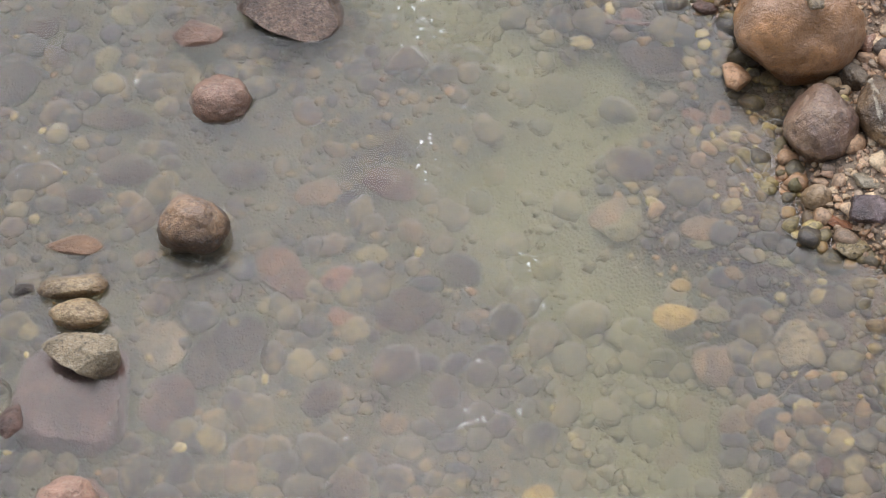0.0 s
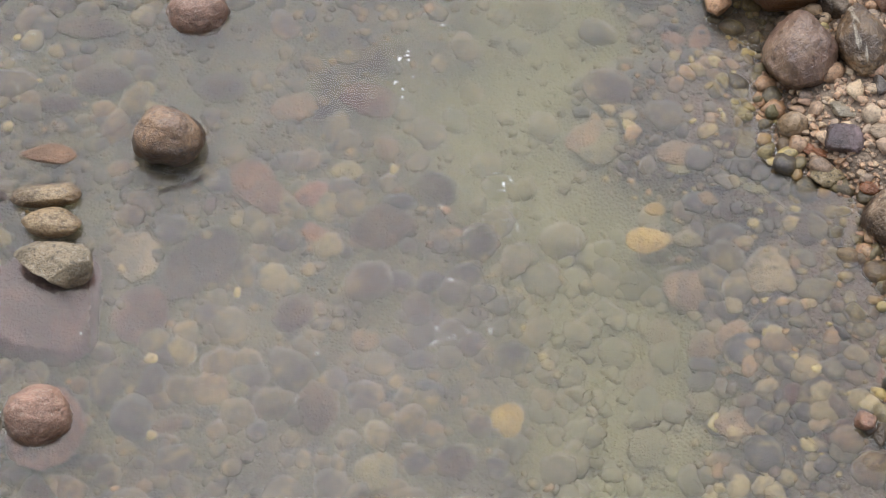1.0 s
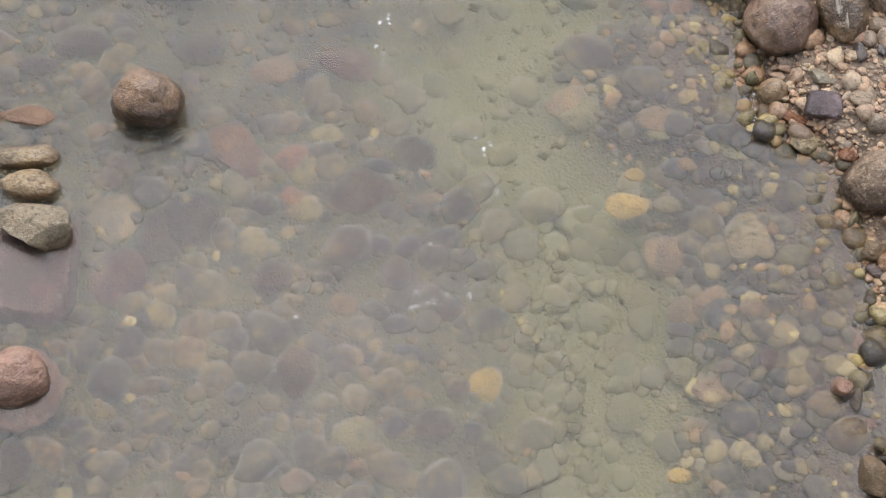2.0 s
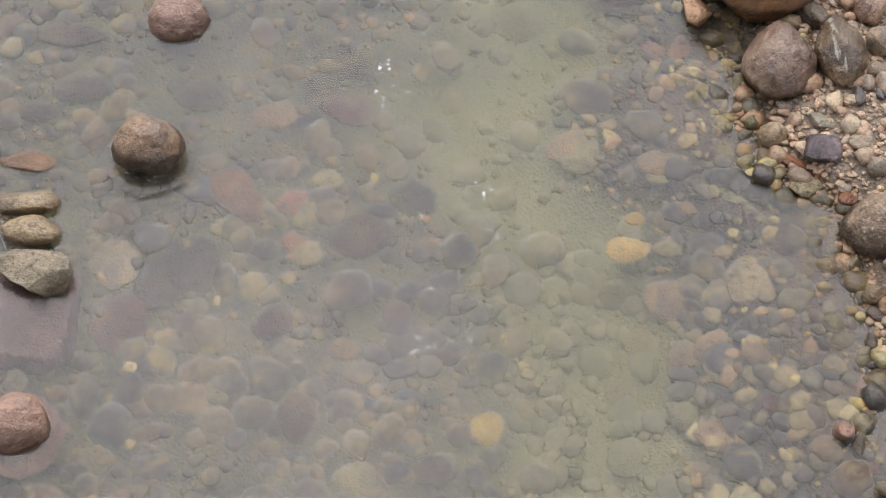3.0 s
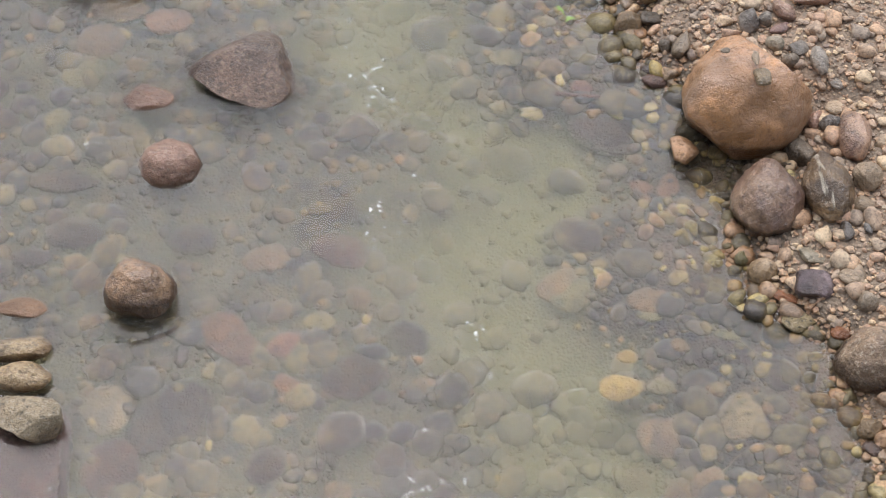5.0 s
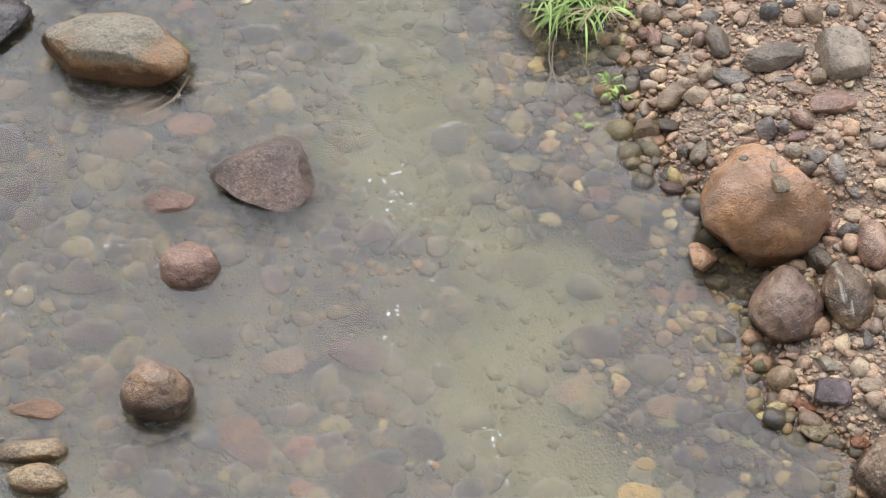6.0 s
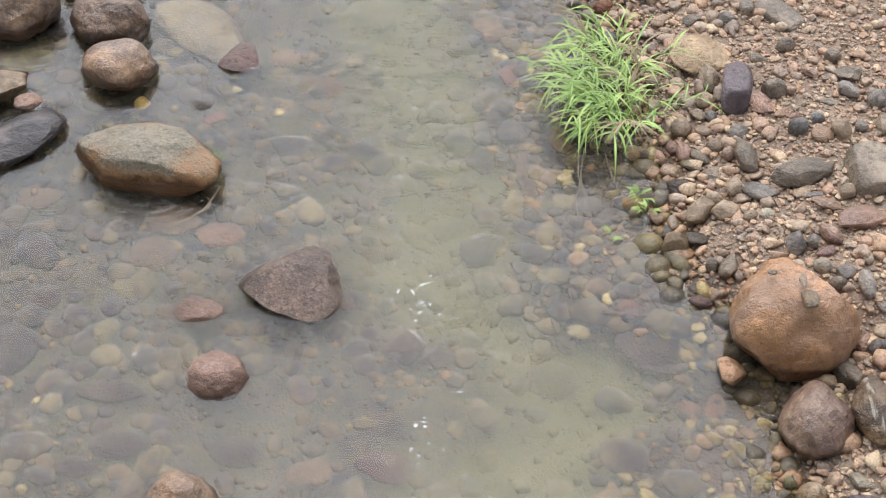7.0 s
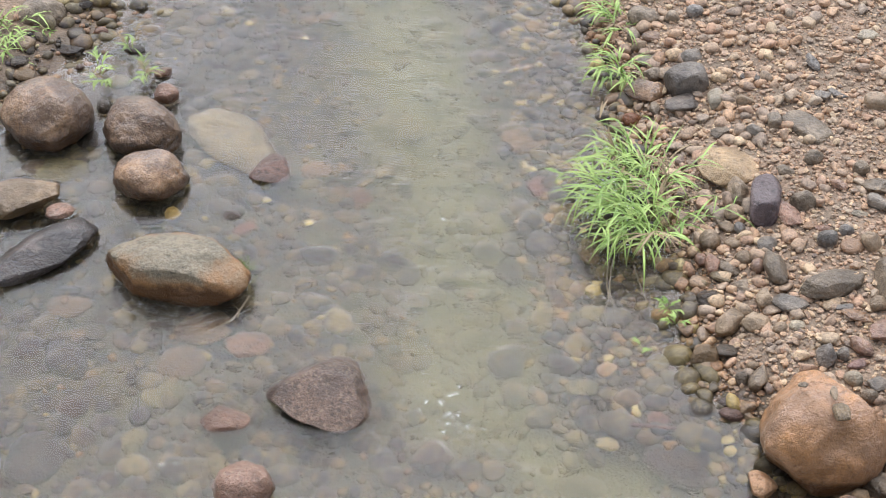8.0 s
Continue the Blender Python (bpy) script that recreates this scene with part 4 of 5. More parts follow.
stone("cobble", "smooth-edged dark wet cobble on the gravel bank", 1.110, 7.204, 0.109, 0.111, 0.075, 0.037, -154, "dark", "s", 4, 201)
stone("cobble", "smooth-edged brown granite cobble on the gravel bank", 0.927, 7.368, 0.069, 0.113, 0.088, 0.057, 151, "brown", "s", 4, 202)
stone("cobble", "smooth-edged grey-brown cobble on the gravel bank", 0.971, 7.501, 0.086, 0.055, 0.048, 0.045, 0, "greybrown", "s", 3, 203)
stone("cobble", "smooth-edged tan cobble on the gravel bank", 1.060, 7.495, 0.103, 0.068, 0.052, 0.025, -146, "tan", "s", 3, 204)
stone("pebble", "small smooth-edged grey-brown pebble on the gravel bank", 0.966, 7.203, 0.063, 0.068, 0.033, 0.034, 90, "greybrown", "s", 3, 205)
stone("cobble", "smooth-edged rust orange cobble on the gravel bank", 0.843, 7.177, 0.017, 0.053, 0.047, 0.039, 0, "rust", "s", 3, 206)
stone("pebble", "small smooth-edged grey pebble on the gravel bank", 0.786, 7.639, 0.021, 0.054, 0.033, 0.029, 143, "grey", "s", 3, 207)
stone("submerged_cobble", "smooth-edged dark grey cobble under the clear stream water", 0.725, 7.606, -0.040, 0.097, 0.096, 0.029, 90, "darkgrey", "s", 4, 208)
stone("pebble", "small rounded blue-grey pebble on the gravel bank", 1.239, 8.030, 0.170, 0.051, 0.045, 0.044, 0, "bluegrey", "r", 3, 209)
stone("pebble", "small smooth-edged grey-brown pebble on the gravel bank", 1.113, 8.008, 0.144, 0.047, 0.042, 0.039, 0, "greybrown", "s", 3, 210)
stone("cobble", "angular cream cobble on the gravel bank", 1.265, 7.177, 0.148, 0.084, 0.044, 0.046, 78, "cream", "a", 3, 211)
stone("pebble", "small angular tan pebble on the gravel bank", 1.419, 7.139, 0.171, 0.052, 0.038, 0.038, 147, "tan", "a", 3, 212)
stone("cobble", "angular grey-brown cobble on the gravel bank", 1.284, 6.926, 0.133, 0.074, 0.039, 0.020, -150, "greybrown", "a", 3, 213)
stone("cobble", "smooth-edged grey cobble on the gravel bank", 1.434, 6.874, 0.170, 0.052, 0.044, 0.042, 160, "grey", "s", 3, 214)
stone("pebble", "small blocky grey-brown pebble on the gravel bank", 1.538, 6.945, 0.185, 0.050, 0.037, 0.039, 97, "greybrown", "k", 3, 215)
stone("cobble", "blocky grey-brown cobble on the gravel bank", 1.700, 6.886, 0.195, 0.145, 0.088, 0.023, 122, "greybrown", "k", 4, 216)
stone("cobble", "smooth-edged grey-brown cobble on the gravel bank", 1.688, 6.620, 0.199, 0.053, 0.046, 0.043, 0, "greybrown", "s", 3, 217)
stone("cobble", "rounded blue-grey cobble standing in the shallow stream", 0.842, 6.850, 0.024, 0.079, 0.066, 0.057, -157, "bluegrey", "r", 4, 218)
stone("pebble", "small smooth-edged blue-grey pebble on the gravel bank", 1.805, 7.466, 0.211, 0.086, 0.031, 0.020, 101, "bluegrey", "s", 3, 219)
stone("cobble", "angular dark grey cobble on the gravel bank", 1.474, 7.361, 0.176, 0.063, 0.045, 0.020, 0, "darkgrey", "a", 3, 220)
stone("cobble", "smooth-edged cream cobble on the gravel bank", 2.135, 7.717, 0.230, 0.065, 0.048, 0.021, -163, "cream", "s", 3, 221)
stone("pebble", "small angular grey pebble on the gravel bank", 1.807, 7.144, 0.212, 0.047, 0.041, 0.032, 0, "grey", "a", 3, 222)
stone("cobble", "angular blue-grey cobble on the gravel bank", 1.885, 7.174, 0.211, 0.067, 0.030, 0.016, 134, "bluegrey", "a", 3, 223)
stone("cobble", "blocky tan cobble on the gravel bank", 2.063, 7.055, 0.236, 0.058, 0.051, 0.052, 0, "tan", "k", 3, 224)
stone("pebble", "small smooth-edged grey-brown pebble on the gravel bank", 1.900, 6.503, 0.219, 0.044, 0.039, 0.046, 0, "greybrown", "s", 3, 225)
stone("cobble", "smooth-edged grey-brown cobble on the gravel bank", 1.543, 6.544, 0.172, 0.052, 0.041, 0.028, 152, "greybrown", "s", 3, 226)
stone("cobble", "smooth-edged tan cobble standing in the shallow stream", 1.591, 2.348, 0.000, 0.076, 0.056, 0.065, 90, "tan", "s", 4, 227)
stone("submerged_boulder", "large rounded blue-grey boulder under the clear stream water", 0.235, 6.089, -0.209, 0.115, 0.098, 0.034, 0, "bluegrey", "r", 4, 228)
stone("submerged_boulder", "large rounded tan boulder under the clear stream water", 0.420, 5.965, -0.142, 0.187, 0.059, 0.030, 93, "tan", "r", 4, 229)
stone("submerged_cobble", "angular tan cobble under the clear stream water", 0.789, 5.757, -0.057, 0.074, 0.037, 0.013, -171, "tan", "a", 4, 230)
stone("submerged_cobble", "rounded olive yellow cobble under the clear stream water", 0.580, 5.713, -0.089, 0.065, 0.062, 0.022, 0, "olive", "r", 4, 231)
stone("submerged_cobble", "rounded orange-brown cobble under the clear stream water", -0.573, 6.598, -0.158, 0.094, 0.086, 0.029, 0, "orange", "r", 4, 232)
stone("submerged_cobble", "smooth-edged olive yellow cobble under the clear stream water", 0.507, 5.676, -0.111, 0.077, 0.052, 0.026, 90, "olive", "s", 3, 233)
stone("submerged_cobble", "rounded olive yellow cobble under the clear stream water", 0.507, 5.208, -0.062, 0.074, 0.050, 0.019, 0, "olive", "r", 4, 234)
stone("submerged_cobble", "rounded blue-grey cobble under the clear stream water", 0.023, 5.643, -0.269, 0.092, 0.083, 0.030, 0, "bluegrey", "r", 4, 235)
stone("submerged_cobble", "rounded pinkish brown cobble under the clear stream water", 0.826, 5.026, -0.064, 0.055, 0.051, 0.021, 90, "pink", "r", 3, 236)
stone("submerged_boulder", "large smooth-edged blue-grey boulder under the clear stream water", 0.955, 4.793, -0.150, 0.170, 0.128, 0.050, 159, "bluegrey", "s", 5, 237)
stone("submerged_cobble", "smooth-edged olive yellow cobble under the clear stream water", -1.408, 4.874, -0.136, 0.083, 0.063, 0.031, 90, "olive", "s", 4, 238)
stone("submerged_boulder", "large rounded blue-grey boulder under the clear stream water", -1.802, 4.756, -0.124, 0.157, 0.124, 0.059, 90, "bluegrey", "r", 4, 239)
stone("submerged_boulder", "large rounded tan boulder under the clear stream water", -1.203, 5.578, -0.128, 0.149, 0.106, 0.039, -158, "tan", "r", 5, 240)
stone("submerged_boulder", "large rounded orange-brown boulder under the clear stream water", -0.985, 5.480, -0.129, 0.115, 0.088, 0.032, 0, "orange", "r", 4, 241)
stone("submerged_cobble", "rounded tan cobble under the clear stream water", -1.852, 5.717, -0.124, 0.105, 0.094, 0.033, 0, "tan", "r", 4, 242)
stone("submerged_cobble", "rounded grey-brown cobble under the clear stream water", -1.969, 5.918, -0.069, 0.080, 0.078, 0.027, 0, "greybrown", "r", 4, 243)
stone("submerged_boulder", "large rounded olive yellow boulder under the clear stream water", -0.404, 7.240, -0.222, 0.167, 0.145, 0.046, 0, "olive", "r", 4, 244)
stone("submerged_cobble", "rounded tan cobble under the clear stream water", -0.790, 6.808, -0.133, 0.087, 0.081, 0.026, 0, "tan", "r", 4, 245)
stone("submerged_boulder", "large smooth-edged tan boulder under the clear stream water", 0.287, 7.085, -0.124, 0.134, 0.117, 0.037, 0, "tan", "s", 4, 246)
stone("submerged_cobble", "rounded pinkish brown cobble under the clear stream water", 0.368, 6.693, -0.119, 0.087, 0.086, 0.029, 90, "pink", "r", 4, 247)
stone("submerged_cobble", "smooth-edged tan cobble under the clear stream water", 0.571, 6.127, -0.069, 0.079, 0.062, 0.027, 90, "tan", "s", 3, 248)
stone("submerged_cobble", "rounded olive yellow cobble under the clear stream water", 0.168, 6.480, -0.213, 0.099, 0.084, 0.028, 0, "olive", "r", 4, 249)
stone("submerged_boulder", "large rounded tan boulder under the clear stream water", -1.275, 5.360, -0.129, 0.114, 0.104, 0.038, 0, "tan", "r", 4, 250)
stone("submerged_cobble", "rounded olive yellow cobble under the clear stream water", -1.318, 5.146, -0.133, 0.099, 0.084, 0.031, 0, "olive", "r", 4, 251)
stone("submerged_cobble", "rounded grey-brown cobble under the clear stream water", -1.698, 5.065, -0.134, 0.074, 0.073, 0.027, 0, "greybrown", "r", 4, 252)
stone("submerged_boulder", "large smooth-edged olive yellow boulder under the clear stream water", 0.714, 3.970, -0.171, 0.106, 0.089, 0.039, 46, "olive", "s", 4, 253)
stone("submerged_boulder", "large rounded tan boulder under the clear stream water", 0.994, 3.299, -0.184, 0.093, 0.089, 0.040, 90, "tan", "r", 4, 254)
stone("submerged_cobble", "smooth-edged yellow cobble under the clear stream water", 0.313, 2.749, -0.179, 0.076, 0.061, 0.030, 72, "yellow", "s", 4, 255)
stone("submerged_boulder", "large rounded grey-brown boulder under the clear stream water", -0.340, 2.792, -0.131, 0.111, 0.079, 0.040, 90, "greybrown", "r", 4, 256)
stone("submerged_cobble", "smooth-edged olive yellow cobble under the clear stream water", -0.623, 2.883, -0.139, 0.070, 0.056, 0.025, 0, "olive", "s", 4, 257)
stone("submerged_cobble", "rounded tan cobble under the clear stream water", -0.189, 3.060, -0.136, 0.061, 0.051, 0.022, 0, "tan", "r", 4, 258)
stone("submerged_boulder", "large smooth-edged olive yellow boulder under the clear stream water", -0.437, 3.164, -0.137, 0.093, 0.058, 0.026, -167, "olive", "s", 4, 259)
stone("submerged_cobble", "rounded grey-brown cobble under the clear stream water", -0.847, 2.725, -0.144, 0.079, 0.039, 0.018, -168, "greybrown", "r", 4, 260)
stone("submerged_cobble", "rounded dark wet cobble under the clear stream water", -1.010, 2.422, -0.142, 0.067, 0.052, 0.024, 0, "dark", "r", 4, 261)
stone("submerged_cobble", "smooth-edged yellow cobble under the clear stream water", 0.955, 2.370, -0.057, 0.044, 0.029, 0.013, 0, "yellow", "s", 3, 262)
stone("submerged_cobble", "smooth-edged tan cobble under the clear stream water", 1.137, 3.087, -0.140, 0.086, 0.064, 0.029, -143, "tan", "s", 4, 263)
stone("submerged_boulder", "large smooth-edged tan boulder under the clear stream water", 1.144, 2.741, -0.140, 0.090, 0.056, 0.025, -167, "tan", "s", 4, 264)
stone("submerged_cobble", "rounded grey-brown cobble under the clear stream water", 1.401, 2.824, -0.056, 0.068, 0.060, 0.030, 90, "greybrown", "r", 4, 265)
stone("submerged_cobble", "smooth-edged olive yellow cobble under the clear stream water", 1.018, 2.827, -0.191, 0.068, 0.061, 0.030, 90, "olive", "s", 4, 266)
stone("submerged_cobble", "smooth-edged red-brown cobble under the clear stream water", 0.810, 2.945, -0.260, 0.082, 0.062, 0.031, 90, "redbrown", "s", 4, 267)
stone("submerged_cobble", "smooth-edged olive yellow cobble under the clear stream water", 0.812, 2.671, -0.257, 0.089, 0.080, 0.040, 90, "olive", "s", 4, 268)
stone("submerged_cobble", "rounded grey cobble under the clear stream water", 0.133, 2.581, -0.145, 0.078, 0.064, 0.029, 0, "grey", "r", 4, 269)
stone("submerged_cobble", "smooth-edged olive yellow cobble under the clear stream water", -0.137, 2.531, -0.132, 0.078, 0.074, 0.034, 0, "olive", "s", 4, 270)
stone("submerged_boulder", "large smooth-edged orange-brown boulder under the clear stream water", -0.638, 3.767, -0.132, 0.102, 0.086, 0.038, 137, "orange", "s", 4, 271)
stone("submerged_boulder", "large rounded grey-brown boulder under the clear stream water", -0.118, 3.564, -0.130, 0.117, 0.095, 0.041, 0, "greybrown", "r", 4, 272)
stone("submerged_cobble", "smooth-edged tan cobble under the clear stream water", -0.461, 4.128, -0.133, 0.068, 0.067, 0.028, 90, "tan", "s", 4, 273)
stone("submerged_cobble", "smooth-edged olive yellow cobble under the clear stream water", -0.274, 3.816, -0.138, 0.066, 0.051, 0.022, 162, "olive", "s", 4, 274)
stone("submerged_boulder", "large rounded dark grey boulder under the clear stream water", 0.052, 3.738, -0.160, 0.098, 0.090, 0.038, 0, "darkgrey", "r", 4, 275)
stone("submerged_boulder", "large rounded dark grey boulder under the clear stream water", -0.861, 3.355, -0.138, 0.161, 0.106, 0.031, 78, "darkgrey", "r", 5, 276)
stone("submerged_boulder", "large smooth-edged cream boulder under the clear stream water", -1.045, 3.431, -0.144, 0.112, 0.096, 0.017, 130, "cream", "s", 4, 277)
stone("submerged_pebble", "small smooth-edged yellow pebble under the clear stream water", -1.454, 6.345, -0.029, 0.054, 0.044, 0.018, 90, "yellow", "s", 3, 278)
stone("submerged_cobble", "rounded dark brown cobble under the clear stream water", -1.572, 6.308, -0.057, 0.083, 0.042, 0.014, 0, "darkbrown", "r", 4, 279)
stone("submerged_cobble", "rounded dark brown cobble under the clear stream water", -1.977, 7.023, -0.078, 0.119, 0.089, 0.037, 90, "darkbrown", "r", 4, 280)
stone("submerged_boulder", "large rounded olive yellow boulder under the clear stream water", -2.112, 6.733, -0.094, 0.174, 0.114, 0.036, 0, "olive", "r", 5, 281)


# ---- moss on the granite boulder ----
def moss_patch(parent, x, y, z, size, seed):
    """A cushion of moss: many short tufts close together."""
    rng = random.Random(seed)
    bm = bmesh.new()
    for _ in range(90):
        foot = Vector((rng.gauss(0, size * 0.35), rng.gauss(0, size * 0.35), rng.gauss(0, size * 0.5)))
        for k in range(3):
            at = foot + Vector((0.7, -0.3, 0.5)).normalized() * rng.uniform(0.006, 0.018) + Vector((rng.gauss(0, 0.004), rng.gauss(0, 0.004), rng.gauss(0, 0.004)))
            a, b = bm.verts.new(foot + Vector((rng.gauss(0, 0.003), 0.003, 0))), bm.verts.new(foot + Vector((0, -0.003, rng.gauss(0, 0.003))))
            bm.faces.new((a, b, bm.verts.new(at)))
    me = bpy.data.meshes.new("moss")
    bm.to_mesh(me)
    bm.free()
    me.materials.append(plain_material("green_moss", (0.06, 0.11, 0.02), (0.14, 0.20, 0.04), 40.0, 0.8))
    ob = new("moss", me)
    ob.parent = parent
    ob.matrix_parent_inverse = parent.matrix_world.inverted()
    ob.matrix_world = pose(x, y, z)
    return tagged(ob, "small cushion of green moss")


moss_patch(granite_boulder, -1.033, 5.842, 0.070, 0.06, 3)


# ---- scattered stones ----
def free(x, y, r):
    return all((x - px) ** 2 + (y - py) ** 2 > ((a + b) * 0.42 + r * 0.8) ** 2 for px, py, a, b, pz in PLACED)


def scatter_stuff(name, label, count, box, sizes, material, keep, sink, seed, level=1, shapes="rs", worn=True):
    """Loose stones past counting, as one mesh."""
    rng = np.random.default_rng(seed)
    forms = []
    for i in range(16):
        me = stone_mesh(name, 1.0, rng.uniform(0.6, 0.95), rng.uniform(0.4, 0.75), shapes[i % len(shapes)], level, seed * 50 + i)
        forms.append((np.array([v.co[:] for v in me.vertices]), np.array([f.vertices[:] for f in me.polygons])))
        bpy.data.meshes.remove(me)
    verts, faces, n = [], [], 0
    big = np.array([(px, py, max(a, b)) for px, py, a, b, pz in PLACED])
    for _ in range(count):
        x, y = rng.uniform(box[0], box[2]), rng.uniform(box[1], box[3])
        if not keep(x, y):
            continue
        r = sizes[0] * (sizes[1] / sizes[0]) ** (rng.random() ** 1.6)
        base, tris = forms[rng.integers(16)]
        form = base * r
        t, q = rng.uniform(0, 6.283), rng.normal(0, 0.25)
        form = form @ np.array([[math.cos(q), 0, math.sin(q)], [0, 1, 0], [-math.sin(q), 0, math.cos(q)]])
        form = form @ np.array([[math.cos(t), -math.sin(t), 0], [math.sin(t), math.cos(t), 0], [0, 0, 1]])
        z = float(ground_z(x, y) + ruffle(x, y)) + sink * r
        verts.append(form + (x, y, z))
        faces.append(tris + n)
        n += len(base)
    me = bpy.data.meshes.new(name)
    me.from_pydata(np.concatenate(verts).tolist(), [], np.concatenate(faces).tolist())
    if worn:
        me.shade_smooth()
    me.materials.append(material)
    return tagged(new(name, me), label, "gravel", kind="stuff")


def on_bank(x, y):
    return x > np.interp(y, *SHORE) - 0.06


def in_stream(x, y):
    return x < np.interp(y, *SHORE) + 0.02 and x > np.interp(y, *FAR_SHORE) - 0.3


def scatter_things(kind, label, group, count, box, sizes, material, keep, sink, seed, shapes):
    rng = random.Random(seed)
    forms = []
    for i in range(14):
        me = stone_mesh(kind, 1.0, rng.uniform(0.6, 0.95), rng.uniform(0.42, 0.7), rng.choice(shapes), 3, seed * 100 + i)
        me.materials.append(material)
        forms.append(me)
    made = tries = 0
    while made < count and tries < count * 40:
        tries += 1
        x, y = rng.uniform(box[0], box[2]), rng.uniform(box[1], box[3])
        r = sizes[0] * (sizes[1] / sizes[0]) ** (rng.random() ** 1.5)
        if not keep(x, y) or not free(x, y, r):
            continue
        ob = new(kind, rng.choice(forms))
        z = float(ground_z(x, y) + ruffle(x, y)) + sink * r
        ob.matrix_world = pose(x, y, z, rng.gauss(0, 10), rng.gauss(0, 10), rng.uniform(0, 360)) @ Matrix.Scale(r, 4)
        tagged(ob, label, "rock", group)
        PLACED.append((x, y, r, r * 0.8, z))
        made += 1


def in_view(x, y):
    return abs(x + 0.15) < 1.15 + 0.27 * y


scatter_things("submerged_cobble", "silted, murk-tinted rounded cobble under the stream water", "cobbles of the streambed", 290, (-2.4, 2.1, 1.8, 6.5), (0.045, 0.12), BED_STONE, lambda x, y: in_stream(x, y) and x < np.interp(y, *SHORE) - 0.3, 0.12, 11, "rsas")
scatter_things("cobble", "brown river cobble on the gravel bank", "cobbles of the gravel bank", 260, (0.6, 3.0, 2.6, 8.8), (0.026, 0.062), GRAVEL, lambda x, y: on_bank(x, y) and in_view(x, y), 0.3, 12, "fsffka")
scatter_stuff("bed_cobbles", "silted, murk-tinted cobbles of the streambed", 3600, (-3.2, 1.8, 1.9, 9.3), (0.035, 0.085), BED_STONE, lambda x, y: in_stream(x, y) and in_view(x, y) and noise.noise((x * 0.8, y * 0.8, 3.0)) > -0.25, 0.05, 24, 2, "rsa")
scatter_stuff("bed_pebbles", "silted, murk-tinted pebbles of the streambed", 6500, (-3.2, 1.8, 2.1, 9.3), (0.010, 0.035), BED_STONE, lambda x, y: in_stream(x, y) and in_view(x, y), 0.25, 21)
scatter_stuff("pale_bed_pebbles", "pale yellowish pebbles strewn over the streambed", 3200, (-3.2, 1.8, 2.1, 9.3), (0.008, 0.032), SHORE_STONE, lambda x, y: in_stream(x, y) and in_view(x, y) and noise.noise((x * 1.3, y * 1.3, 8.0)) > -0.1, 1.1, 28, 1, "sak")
scatter_stuff("shore_pebbles", "small wet pebbles along the water's edge", 5500, (0.2, 1.8, 2.1, 9.0), (0.012, 0.056), SHORE_STONE, lambda x, y: in_stream(x, y) and x > np.interp(y, *SHORE) - 0.75, 0.3, 22, 2, "sasak")
def near_shore(x, y, wide):
    """Thins out away from the water's edge."""
    return on_bank(x, y) and in_view(x, y) and random.random() < math.exp(-(x - np.interp(y, *SHORE)) / wide)


scatter_stuff("bank_stones", "brown, grey and reddish stones of the bank", 5200, (0.5, 2.8, 2.7, 9.4), (0.016, 0.055), GRAVEL, lambda x, y: near_shore(x, y, 0.8), 0.3, 25, 2, "fkfafs")
scatter_stuff("bank_gravel", "loose brown and grey gravel of the bank", 24000, (0.5, 2.8, 2.7, 9.4), (0.008, 0.024), GRAVEL, lambda x, y: near_shore(x, y, 2.5), 0.3, 23, 1, "fakkf", False)
scatter_stuff("bank_grit", "fine stony grit of the bank", 24000, (0.5, 2.8, 2.7, 9.4), (0.004, 0.013), GRAVEL, lambda x, y: on_bank(x, y) and in_view(x, y), 0.3, 26, 1, "ak", False)
scatter_stuff("margin_gravel", "wet gravel of the stony stream margin", 1100, (-3.6, 6.4, -1.7, 9.4), (0.008, 0.034), GRAVEL, lambda x, y: x < np.interp(y, *FAR_SHORE) + 0.3, 0.3, 27, 1, "ska")


# ---- grass ----
GRASS = plain_material("green_grass", (0.12, 0.24, 0.035), (0.34, 0.46, 0.11), 14.0, 0.45)
DRY = plain_material("dry_grass", (0.22, 0.14, 0.07), (0.30, 0.22, 0.12), 10.0, 0.7)
ROOT = plain_material("pale_root", (0.20, 0.155, 0.10), (0.28, 0.23, 0.16), 20.0, 0.7)


def part(name, bm, material, parent, label=""):
    """Links a bmesh as one mesh under a thing or a part."""
    me = bpy.data.meshes.new(name)
    bm.to_mesh(me)
    bm.free()
    me.shade_smooth()
    me.materials.append(material)
    ob = new(name, me)
    ob.parent = parent
    return tagged(ob, label)


def blade(bm, base, heading, length, width, rise, droop):
    """One grass leaf: a folded strip that rises, arches over and thins to a tip."""
    out = Vector((math.cos(heading), math.sin(heading), 0))
    side = Vector((-out.y, out.x, 0))
    rows = []
    p = Vector(base)
    steep = rise
    for i in range(6):
        f = i / 5
        w = width * (0.5 + 1.4 * f if f < 0.35 else 0.99 * (1 - f) / 0.65 + 0.02)
        rows.append((bm.verts.new(p - side * w), bm.verts.new(p - Vector((0, 0, w * 0.5))), bm.verts.new(p + side * w)))
        p = p + (out * math.cos(steep) + Vector((0, 0, math.sin(steep)))) * length / 5
        steep -= droop / 5
    for low, high in zip(rows, rows[1:]):
        for k in (0, 1):
            bm.faces.new((low[k], low[k + 1], high[k + 1], high[k]))


